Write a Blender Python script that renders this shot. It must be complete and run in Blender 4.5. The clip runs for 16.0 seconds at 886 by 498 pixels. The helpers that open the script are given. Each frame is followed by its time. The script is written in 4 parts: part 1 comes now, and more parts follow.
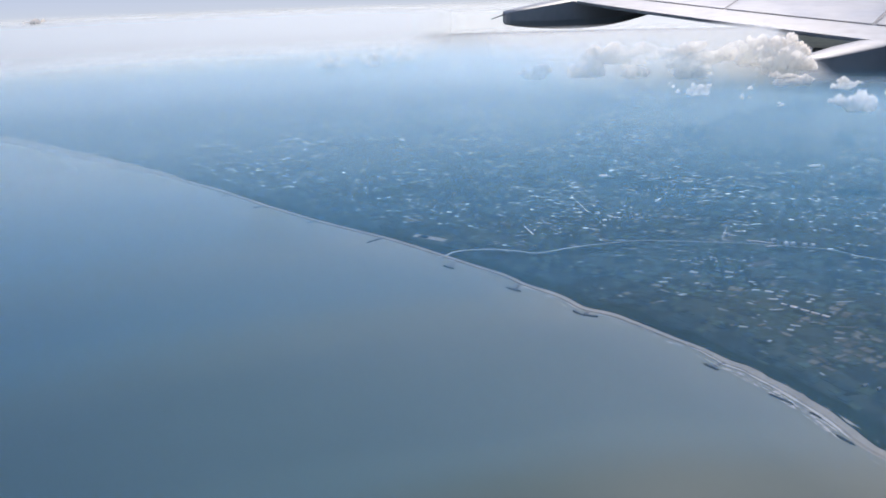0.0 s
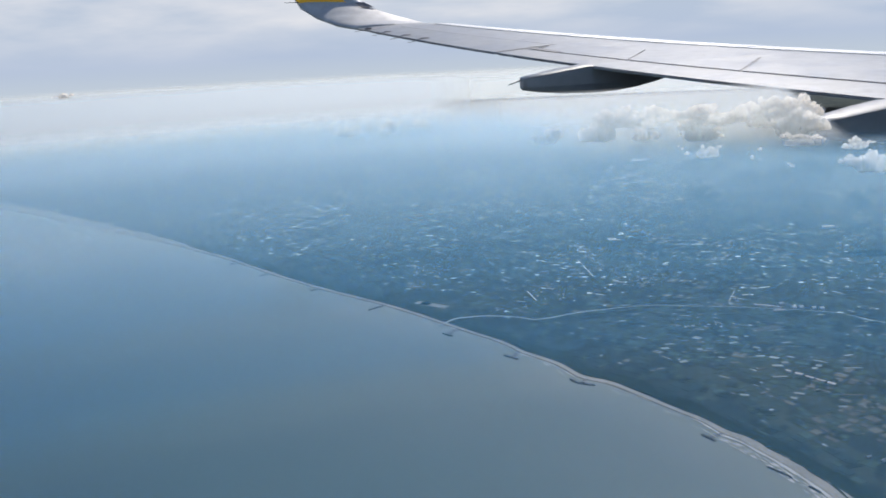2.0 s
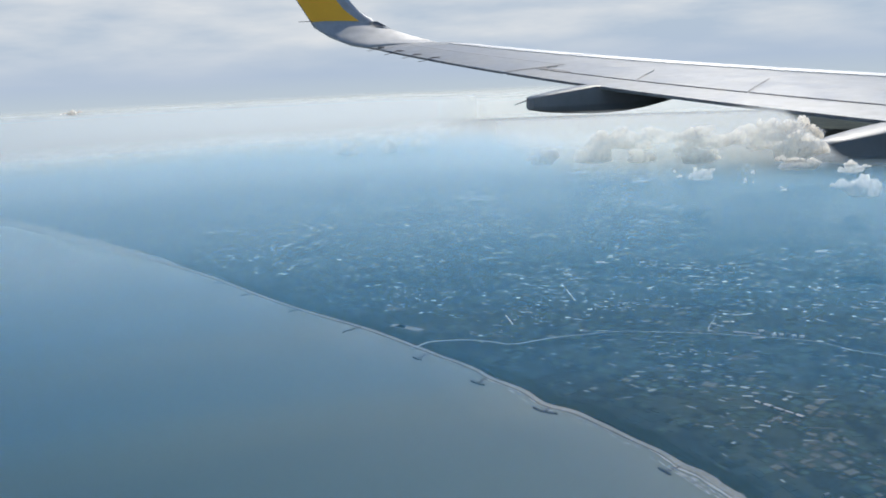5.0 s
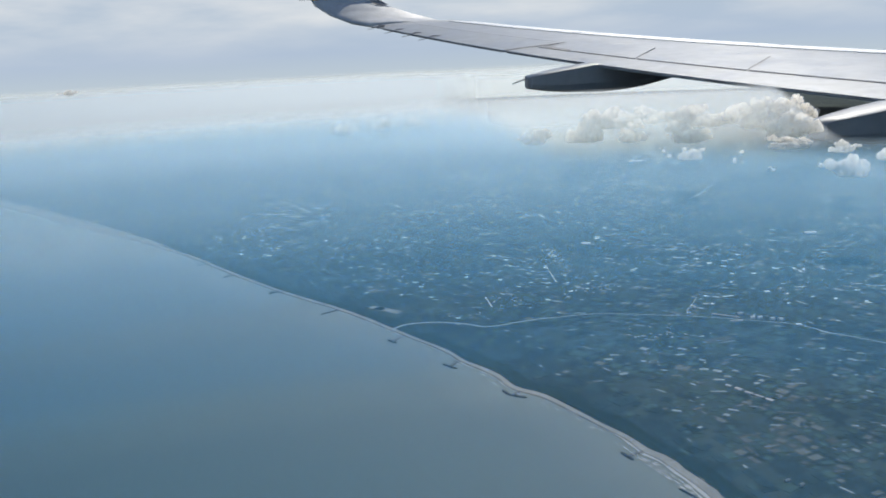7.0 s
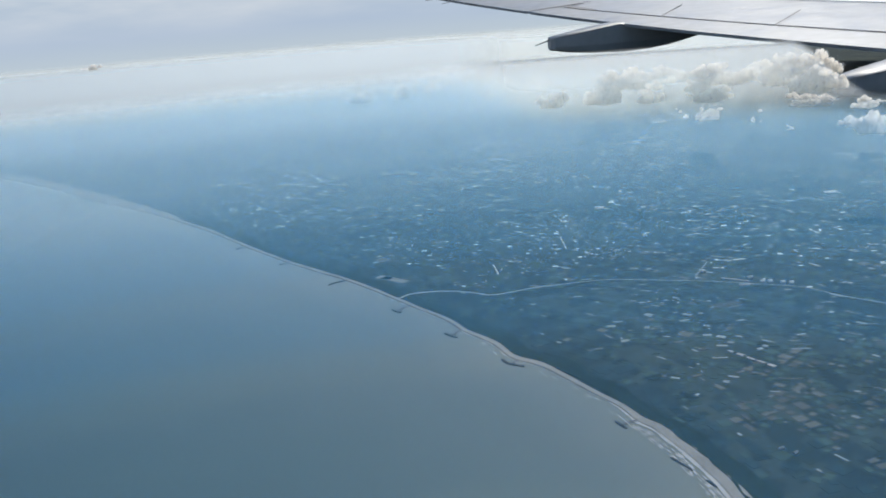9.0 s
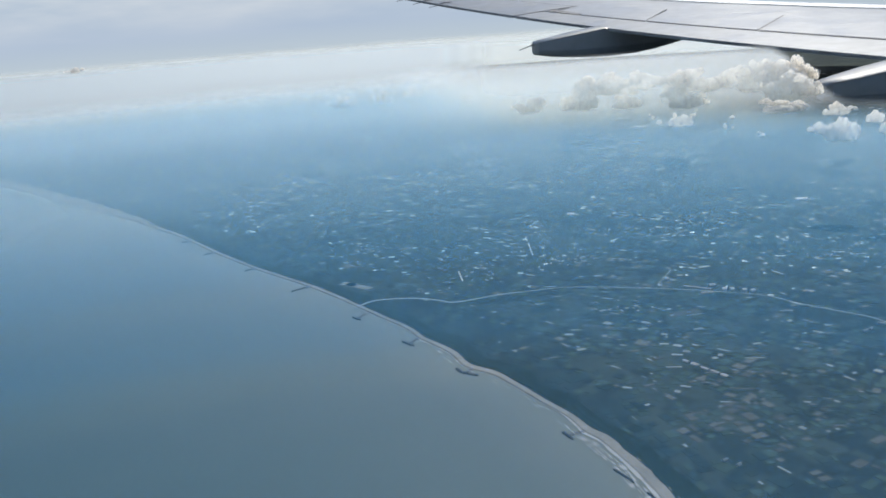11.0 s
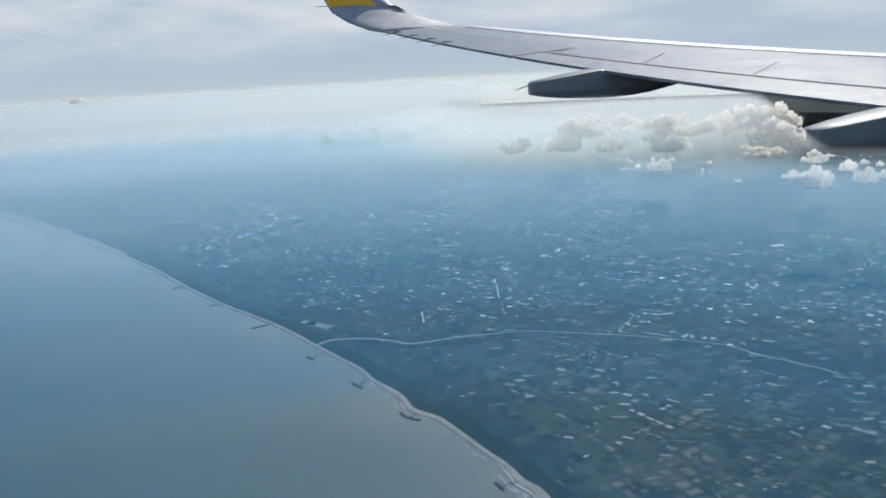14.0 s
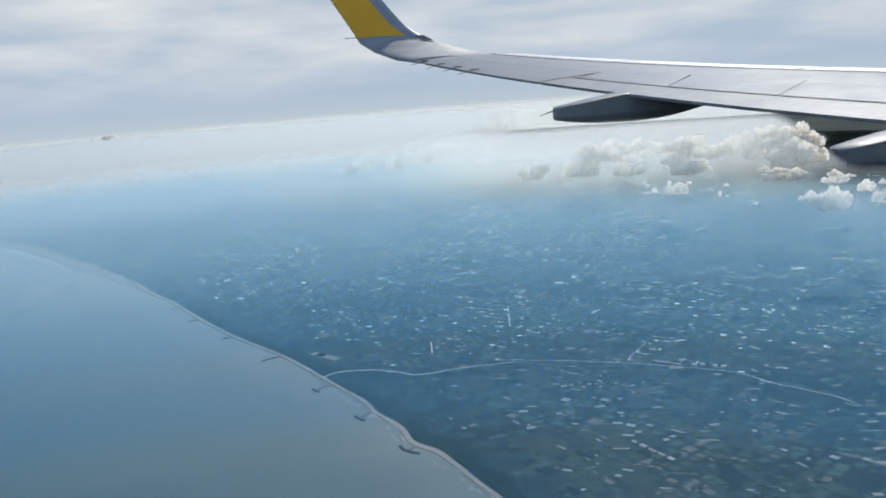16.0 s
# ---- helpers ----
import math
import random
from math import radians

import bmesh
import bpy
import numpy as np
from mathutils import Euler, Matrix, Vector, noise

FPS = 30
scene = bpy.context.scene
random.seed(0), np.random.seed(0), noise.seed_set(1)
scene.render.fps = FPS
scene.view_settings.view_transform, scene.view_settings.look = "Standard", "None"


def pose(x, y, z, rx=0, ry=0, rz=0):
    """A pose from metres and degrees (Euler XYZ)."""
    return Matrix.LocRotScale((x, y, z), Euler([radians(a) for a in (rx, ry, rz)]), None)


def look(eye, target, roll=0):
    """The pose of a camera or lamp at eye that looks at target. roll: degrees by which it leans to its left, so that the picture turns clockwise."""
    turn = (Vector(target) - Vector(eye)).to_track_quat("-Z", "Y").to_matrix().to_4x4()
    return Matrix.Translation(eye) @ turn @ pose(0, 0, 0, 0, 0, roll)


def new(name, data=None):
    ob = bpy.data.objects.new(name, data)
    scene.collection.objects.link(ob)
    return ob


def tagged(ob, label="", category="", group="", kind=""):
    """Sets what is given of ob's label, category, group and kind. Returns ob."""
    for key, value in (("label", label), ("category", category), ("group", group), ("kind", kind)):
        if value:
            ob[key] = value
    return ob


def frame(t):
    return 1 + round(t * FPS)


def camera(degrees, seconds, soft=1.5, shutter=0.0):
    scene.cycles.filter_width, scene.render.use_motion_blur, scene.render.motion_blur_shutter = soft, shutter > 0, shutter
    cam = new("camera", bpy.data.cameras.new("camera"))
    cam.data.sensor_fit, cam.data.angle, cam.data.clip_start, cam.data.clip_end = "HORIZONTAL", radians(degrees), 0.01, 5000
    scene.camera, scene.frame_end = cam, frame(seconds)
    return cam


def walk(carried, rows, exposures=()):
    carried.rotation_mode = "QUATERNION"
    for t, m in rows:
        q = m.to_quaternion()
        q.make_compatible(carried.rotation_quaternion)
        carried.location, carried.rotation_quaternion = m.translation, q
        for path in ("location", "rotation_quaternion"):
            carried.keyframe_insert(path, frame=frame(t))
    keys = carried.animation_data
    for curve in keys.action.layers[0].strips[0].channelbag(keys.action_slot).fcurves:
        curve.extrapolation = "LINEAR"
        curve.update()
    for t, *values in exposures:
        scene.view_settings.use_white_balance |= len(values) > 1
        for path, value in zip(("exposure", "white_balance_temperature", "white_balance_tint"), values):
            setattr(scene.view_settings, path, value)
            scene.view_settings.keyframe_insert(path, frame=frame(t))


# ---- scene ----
cam = camera(54.0, 16.0, soft=1.7)
# seconds, place in metres, then yaw, pitch and roll in degrees
ROWS = [
    (0.0, 0.00, 0.00, 240.00, 0.00, -17.68, -1.82),
    (0.5, 6.85, 1.90, 239.99, 1.63, -15.86, -2.87),
    (1.0, 13.69, 3.80, 239.98, 2.13, -14.70, -3.09),
    (1.5, 20.54, 5.69, 239.97, 2.59, -14.44, -3.20),
    (2.0, 27.38, 7.59, 239.96, 1.91, -13.43, -2.95),
    (2.5, 34.23, 9.49, 239.95, 2.29, -11.80, -2.90),
    (3.0, 41.08, 11.39, 239.93, 2.54, -11.48, -3.04),
    (3.5, 47.92, 13.29, 239.92, 2.65, -11.62, -2.80),
    (4.0, 54.77, 15.19, 239.91, 2.94, -11.51, -2.70),
    (6.5, 89.00, 24.68, 239.86, 3.55, -13.53, -2.71),
    (7.0, 95.85, 26.57, 239.85, 3.90, -13.54, -2.85),
    (7.5, 102.69, 28.47, 239.84, 4.18, -13.86, -2.87),
    (8.0, 109.54, 30.37, 239.82, 5.38, -13.69, -3.77),
    (8.5, 116.38, 32.27, 239.81, 6.40, -14.78, -4.10),
    (9.0, 123.23, 34.17, 239.80, 6.52, -15.68, -4.63),
    (11.5, 157.46, 43.66, 239.75, 5.87, -15.41, -4.12),
    (12.0, 164.31, 45.56, 239.74, 5.97, -15.27, -3.36),
    (12.5, 171.15, 47.45, 239.73, 6.21, -15.07, -3.18),
    (13.0, 178.00, 49.35, 239.71, 6.29, -14.60, -3.23),
    (13.5, 184.85, 51.25, 239.70, 6.64, -13.35, -3.24),
    (14.0, 191.69, 53.15, 239.69, 6.60, -13.13, -3.18),
    (14.5, 198.54, 55.05, 239.68, 7.06, -12.92, -3.44),
    (15.0, 205.39, 56.94, 239.67, 7.87, -11.09, -2.42),
    (15.5, 212.23, 58.84, 239.66, 8.67, -11.59, -5.73),
    (16.0, 219.08, 60.74, 239.65, 9.06, -11.22, -4.73),
]


def stand(t, x, y, z, yaw, pitch, roll):
    yaw, pitch = radians(yaw), radians(pitch)
    ahead = Vector((-math.sin(yaw) * math.cos(pitch), math.cos(yaw) * math.cos(pitch), math.sin(pitch)))
    eye = Vector((x, y, z))
    return look(eye, eye + ahead * 100, roll)


walk(cam, [(r[0], stand(*r)) for r in ROWS], [(0.0, 0.14, 6500, 17), (2.5, -0.02, 6500, 10), (8.0, -0.05, 6500, 7), (16.0, -0.07, 6500, 7)])

# ---- light ----
SUN_AZ, SUN_EL = 18.0, 45.0
world = bpy.data.worlds.new("sky")
scene.world = world
world.use_nodes = True
wn = world.node_tree.nodes
sky = wn.new("ShaderNodeTexSky")
sky.sky_type = "NISHITA"
sky.sun_disc = False
sky.sun_elevation, sky.sun_rotation = radians(SUN_EL), radians(SUN_AZ)
sky.altitude = 2400
wn["Background"].inputs["Strength"].default_value = 0.15
world.node_tree.links.new(sky.outputs["Color"], wn["Background"].inputs["Color"])
sun_data = bpy.data.lights.new("sun", "SUN")
sun_data.energy, sun_data.angle, sun_data.color = 3.15, radians(0.6), (1.0, 0.94, 0.86)
sun = new("sun", sun_data)
toward = Vector((math.sin(radians(SUN_AZ)) * math.cos(radians(SUN_EL)), math.cos(radians(SUN_AZ)) * math.cos(radians(SUN_EL)), math.sin(radians(SUN_EL))))
sun.matrix_world = look(toward * 3000, (0, 0, 0))
scene.view_settings.exposure = 0.0
scene.cycles.transparent_max_bounces = 40

MID = Vector((109.5, 30.4, 239.8))  # the eye half way along the path
AHEAD = Vector((math.cos(radians(20.5)), math.sin(radians(20.5)), 0.0))  # the wing's own forward
LEFT = Vector((-AHEAD.y, AHEAD.x, 0.0))
rng = random.Random(11)


# ---- materials ----
def material(name, base, rough=0.7, metal=0.0, spread=0.25, scale=0.05, fine=1.0, bump=0.0, island=False, spec=0.5):
    """A surface with variation at two scales; island: each loose piece gets its own tone."""
    m = bpy.data.materials.new(name)
    m.use_nodes = True
    n, l = m.node_tree.nodes, m.node_tree.links
    b = n["Principled BSDF"]
    b.inputs["Roughness"].default_value, b.inputs["Metallic"].default_value = rough, metal
    b.inputs["Specular IOR Level"].default_value = spec
    co = n.new("ShaderNodeTexCoord")
    big, small = n.new("ShaderNodeTexNoise"), n.new("ShaderNodeTexNoise")
    big.inputs["Scale"].default_value, small.inputs["Scale"].default_value = scale, fine
    big.inputs["Detail"].default_value, small.inputs["Detail"].default_value = 6, 3
    l.new(co.outputs["Object"], big.inputs["Vector"])
    l.new(co.outputs["Object"], small.inputs["Vector"])
    add = n.new("ShaderNodeMath")
    add.operation = "ADD"
    l.new(big.outputs["Fac"], add.inputs[0])
    l.new(small.outputs["Fac"], add.inputs[1])
    last = add
    if island:
        geo = n.new("ShaderNodeNewGeometry")
        info = n.new("ShaderNodeObjectInfo")
        both = n.new("ShaderNodeMath")
        both.operation = "ADD"
        l.new(geo.outputs["Random Per Island"], both.inputs[0])
        l.new(info.outputs["Random"], both.inputs[1])
        wrap = n.new("ShaderNodeMath")
        wrap.operation = "PINGPONG"
        wrap.inputs[1].default_value = 1.0
        l.new(both.outputs[0], wrap.inputs[0])
        mix = n.new("ShaderNodeMath")
        mix.operation = "MULTIPLY_ADD"
        mix.inputs[1].default_value = 1.4
        l.new(wrap.outputs[0], mix.inputs[0])
        half = n.new("ShaderNodeMath")
        half.operation = "MULTIPLY_ADD"
        half.inputs[1].default_value, half.inputs[2].default_value = 0.6, -0.3
        l.new(add.outputs[0], half.inputs[0])
        l.new(half.outputs[0], mix.inputs[2])
        last = mix
    ramp = n.new("ShaderNodeMapRange")
    ramp.inputs["From Min"].default_value, ramp.inputs["From Max"].default_value = 0.5, 1.5
    if island:
        ramp.inputs["From Min"].default_value, ramp.inputs["From Max"].default_value = 0.3, 1.7
    l.new(last.outputs[0], ramp.inputs["Value"])
    tone = n.new("ShaderNodeValToRGB")
    dark = [c * (1 - spread) for c in base]
    light = [min(1, c * (1 + spread)) for c in base]
    tone.color_ramp.elements[0].color = (*dark, 1)
    tone.color_ramp.elements[1].color = (*light, 1)
    l.new(ramp.outputs[0], tone.inputs["Fac"])
    l.new(tone.outputs["Color"], b.inputs["Base Color"])
    if bump:
        bp = n.new("ShaderNodeBump")
        bp.inputs["Strength"].default_value, bp.inputs["Distance"].default_value = bump, 1.0
        l.new(add.outputs[0], bp.inputs["Height"])
        l.new(bp.outputs["Normal"], b.inputs["Normal"])
    return m


def land_material():
    """Mixed farmland seen from high up: dark crops, meadows, woods and bare soil in patches of several sizes."""
    m = bpy.data.materials.new("farmland")
    m.use_nodes = True
    n, l = m.node_tree.nodes, m.node_tree.links
    b = n["Principled BSDF"]
    b.inputs["Roughness"].default_value, b.inputs["Specular IOR Level"].default_value = 0.95, 0.15
    co = n.new("ShaderNodeTexCoord")
    turn = n.new("ShaderNodeMapping")
    turn.inputs["Rotation"].default_value = (0, 0, radians(52))
    l.new(co.outputs["Object"], turn.inputs["Vector"])
    cells = n.new("ShaderNodeTexVoronoi")
    cells.distance = "CHEBYCHEV"
    cells.inputs["Scale"].default_value = 0.075
    l.new(turn.outputs["Vector"], cells.inputs["Vector"])
    part_ = n.new("ShaderNodeSeparateColor")
    l.new(cells.outputs["Color"], part_.inputs["Color"])
    wide = n.new("ShaderNodeTexNoise")
    wide.inputs["Scale"].default_value, wide.inputs["Detail"].default_value = 0.006, 8
    l.new(co.outputs["Object"], wide.inputs["Vector"])
    blend = n.new("ShaderNodeMath")
    blend.operation = "MULTIPLY_ADD"
    blend.inputs[1].default_value = 0.55
    l.new(part_.outputs["Red"], blend.inputs[0])
    shift = n.new("ShaderNodeMath")
    shift.operation = "MULTIPLY_ADD"
    shift.inputs[1].default_value, shift.inputs[2].default_value = 1.6, -0.6
    l.new(wide.outputs["Fac"], shift.inputs[0])
    l.new(shift.outputs[0], blend.inputs[2])
    tone = n.new("ShaderNodeValToRGB")
    e = tone.color_ramp.elements
    e[0].position, e[0].color = 0.15, (0.019, 0.033, 0.036, 1)
    e[1].position, e[1].color = 0.95, (0.058, 0.076, 0.063, 1)
    for pos, col in ((0.4, (0.025, 0.042, 0.042, 1)), (0.65, (0.039, 0.057, 0.051, 1))):
        k = e.new(pos)
        k.color = col
    l.new(blend.outputs[0], tone.inputs["Fac"])
    l.new(tone.outputs["Color"], b.inputs["Base Color"])
    return m


def sea_material():
    """Turbid coastal water: silt near the shore, blue further out, with swell and slow streaks."""
    m = bpy.data.materials.new("sea_water")
    m.use_nodes = True
    n, l = m.node_tree.nodes, m.node_tree.links
    b = n["Principled BSDF"]
    b.inputs["Roughness"].default_value, b.inputs["IOR"].default_value = 0.12, 1.33
    co = n.new("ShaderNodeTexCoord")
    shore = n.new("ShaderNodeAttribute")
    shore.attribute_name = "shore"
    slow = n.new("ShaderNodeTexNoise")
    slow.inputs["Scale"].default_value, slow.inputs["Detail"].default_value = 0.004, 5
    l.new(co.outputs["Object"], slow.inputs["Vector"])
    off = n.new("ShaderNodeMath")
    off.operation = "MULTIPLY_ADD"
    off.inputs[1].default_value, off.inputs[2].default_value = 120.0, -60.0
    l.new(slow.outputs["Fac"], off.inputs[0])
    add = n.new("ShaderNodeMath")
    add.operation = "ADD"
    l.new(shore.outputs["Fac"], add.inputs[0])
    l.new(off.outputs[0], add.inputs[1])
    rng_ = n.new("ShaderNodeMapRange")
    rng_.inputs["From Min"].default_value, rng_.inputs["From Max"].default_value = -40.0, 620.0
    l.new(add.outputs[0], rng_.inputs["Value"])
    tone = n.new("ShaderNodeValToRGB")
    e = tone.color_ramp.elements
    e[0].position, e[0].color = 0.0, (0.245, 0.250, 0.200, 1)
    e[1].position, e[1].color = 1.0, (0.024, 0.070, 0.092, 1)
    for pos, col in ((0.13, (0.148, 0.172, 0.142, 1)), (0.45, (0.088, 0.130, 0.118, 1)), (0.72, (0.050, 0.092, 0.098, 1))):
        k = e.new(pos)
        k.color = col
    l.new(rng_.outputs[0], tone.inputs["Fac"])
    l.new(tone.outputs["Color"], b.inputs["Base Color"])
    swell = n.new("ShaderNodeTexNoise")
    swell.inputs["Scale"].default_value, swell.inputs["Detail"].default_value = 0.25, 5
    l.new(co.outputs["Object"], swell.inputs["Vector"])
    bp = n.new("ShaderNodeBump")
    bp.inputs["Strength"].default_value, bp.inputs["Distance"].default_value = 0.08, 0.4
    l.new(swell.outputs["Fac"], bp.inputs["Height"])
    l.new(bp.outputs["Normal"], b.inputs["Normal"])
    return m


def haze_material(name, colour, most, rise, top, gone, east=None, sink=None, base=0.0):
    """Haze as a tinted see-through sheet: lets most light pass, scatters the rest. It thickens from base to rise and
    thins from top to gone.
    east: where it ends towards the east; sink: from where to where, and by how much, its top comes down towards the
    east."""
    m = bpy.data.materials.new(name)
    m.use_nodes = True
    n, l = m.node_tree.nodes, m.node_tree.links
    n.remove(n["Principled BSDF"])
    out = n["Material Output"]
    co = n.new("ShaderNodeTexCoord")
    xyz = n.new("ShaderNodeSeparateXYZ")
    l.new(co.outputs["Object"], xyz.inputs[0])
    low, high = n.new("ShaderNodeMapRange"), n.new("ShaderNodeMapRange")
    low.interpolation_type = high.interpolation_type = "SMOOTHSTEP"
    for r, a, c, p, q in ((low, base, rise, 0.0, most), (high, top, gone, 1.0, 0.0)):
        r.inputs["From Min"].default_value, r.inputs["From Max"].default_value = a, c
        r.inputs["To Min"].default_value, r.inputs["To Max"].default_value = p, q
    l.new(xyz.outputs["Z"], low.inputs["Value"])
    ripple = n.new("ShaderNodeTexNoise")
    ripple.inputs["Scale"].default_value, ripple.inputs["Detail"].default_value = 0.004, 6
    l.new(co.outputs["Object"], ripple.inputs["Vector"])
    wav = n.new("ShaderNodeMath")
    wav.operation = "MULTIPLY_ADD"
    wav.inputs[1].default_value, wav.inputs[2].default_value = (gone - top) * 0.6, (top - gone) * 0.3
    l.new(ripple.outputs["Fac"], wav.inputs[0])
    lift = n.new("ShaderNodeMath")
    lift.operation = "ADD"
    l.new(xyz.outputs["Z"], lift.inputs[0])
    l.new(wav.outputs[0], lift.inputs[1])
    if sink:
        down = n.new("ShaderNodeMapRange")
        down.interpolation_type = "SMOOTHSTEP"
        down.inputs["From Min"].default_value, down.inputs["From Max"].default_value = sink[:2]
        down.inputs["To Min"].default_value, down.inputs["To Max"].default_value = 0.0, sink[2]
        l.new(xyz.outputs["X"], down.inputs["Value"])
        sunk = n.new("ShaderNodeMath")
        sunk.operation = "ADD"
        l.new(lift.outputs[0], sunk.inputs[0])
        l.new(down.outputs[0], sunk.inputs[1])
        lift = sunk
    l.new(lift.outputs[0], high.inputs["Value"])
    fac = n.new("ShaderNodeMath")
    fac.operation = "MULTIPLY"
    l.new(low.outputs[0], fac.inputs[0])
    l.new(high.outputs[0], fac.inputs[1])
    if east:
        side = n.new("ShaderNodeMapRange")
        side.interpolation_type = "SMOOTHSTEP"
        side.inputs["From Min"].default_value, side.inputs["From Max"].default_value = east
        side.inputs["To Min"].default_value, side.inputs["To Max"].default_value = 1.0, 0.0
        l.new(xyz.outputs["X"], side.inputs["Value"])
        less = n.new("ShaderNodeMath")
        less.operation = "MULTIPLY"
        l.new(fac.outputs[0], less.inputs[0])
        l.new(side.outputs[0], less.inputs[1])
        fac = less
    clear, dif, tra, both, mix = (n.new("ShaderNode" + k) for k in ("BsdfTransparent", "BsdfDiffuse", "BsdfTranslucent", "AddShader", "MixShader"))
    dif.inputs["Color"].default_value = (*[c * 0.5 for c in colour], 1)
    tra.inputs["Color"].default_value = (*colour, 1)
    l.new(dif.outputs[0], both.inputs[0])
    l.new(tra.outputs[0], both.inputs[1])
    l.new(fac.outputs[0], mix.inputs["Fac"])
    l.new(clear.outputs[0], mix.inputs[1])
    l.new(both.outputs[0], mix.inputs[2])
    l.new(mix.outputs[0], out.inputs["Surface"])
    return m


def cloud_material():
    """Dense droplets: light wanders some metres inside before it comes out again."""
    m = bpy.data.materials.new("cloud")
    m.use_nodes = True
    n, l = m.node_tree.nodes, m.node_tree.links
    b, out = n["Principled BSDF"], n["Material Output"]
    b.inputs["Base Color"].default_value = (0.98, 0.95, 0.90, 1)
    b.inputs["Roughness"].default_value, b.inputs["Specular IOR Level"].default_value = 1.0, 0.0
    b.inputs["Subsurface Weight"].default_value = 1.0
    b.inputs["Subsurface Radius"].default_value = (1.0, 1.0, 1.0)
    b.inputs["Subsurface Scale"].default_value = 30.0
    tra, mix = n.new("ShaderNodeBsdfTranslucent"), n.new("ShaderNodeMixShader")
    tra.inputs["Color"].default_value = (0.98, 0.95, 0.90, 1)
    mix.inputs["Fac"].default_value = 0.9
    co, fluff, bp = n.new("ShaderNodeTexCoord"), n.new("ShaderNodeTexNoise"), n.new("ShaderNodeBump")
    fluff.inputs["Scale"].default_value, fluff.inputs["Detail"].default_value = 30.0, 8
    l.new(co.outputs["Object"], fluff.inputs["Vector"])
    bp.inputs["Strength"].default_value, bp.inputs["Distance"].default_value = 0.2, 0.01
    l.new(fluff.outputs["Fac"], bp.inputs["Height"])
    l.new(bp.outputs["Normal"], b.inputs["Normal"])
    l.new(b.outputs[0], mix.inputs[1])
    l.new(tra.outputs[0], mix.inputs[2])
    l.new(mix.outputs[0], out.inputs["Surface"])
    return m


def veil_material():
    """The torn rim of a cloud: patches of droplets with clear air between."""
    m = bpy.data.materials.new("cloud_veil")
    m.use_nodes = True
    n, l = m.node_tree.nodes, m.node_tree.links
    n.remove(n["Principled BSDF"])
    out = n["Material Output"]
    dif, tra, mix, clear, fin = (n.new("ShaderNode" + k) for k in ("BsdfDiffuse", "BsdfTranslucent", "MixShader", "BsdfTransparent", "MixShader"))
    dif.inputs["Color"].default_value = tra.inputs["Color"].default_value = (0.95, 0.95, 0.95, 1)
    co, torn, cover = n.new("ShaderNodeTexCoord"), n.new("ShaderNodeTexNoise"), n.new("ShaderNodeMapRange")
    torn.inputs["Scale"].default_value, torn.inputs["Detail"].default_value = 14.0, 7
    l.new(co.outputs["Object"], torn.inputs["Vector"])
    cover.inputs["From Min"].default_value, cover.inputs["From Max"].default_value = 0.42, 0.72
    cover.inputs["To Min"].default_value, cover.inputs["To Max"].default_value = 0.0, 0.32
    l.new(torn.outputs["Fac"], cover.inputs["Value"])
    l.new(dif.outputs[0], mix.inputs[1])
    l.new(tra.outputs[0], mix.inputs[2])
    l.new(cover.outputs[0], fin.inputs["Fac"])
    l.new(clear.outputs[0], fin.inputs[1])
    l.new(mix.outputs[0], fin.inputs[2])
    l.new(fin.outputs[0], out.inputs["Surface"])
    return m


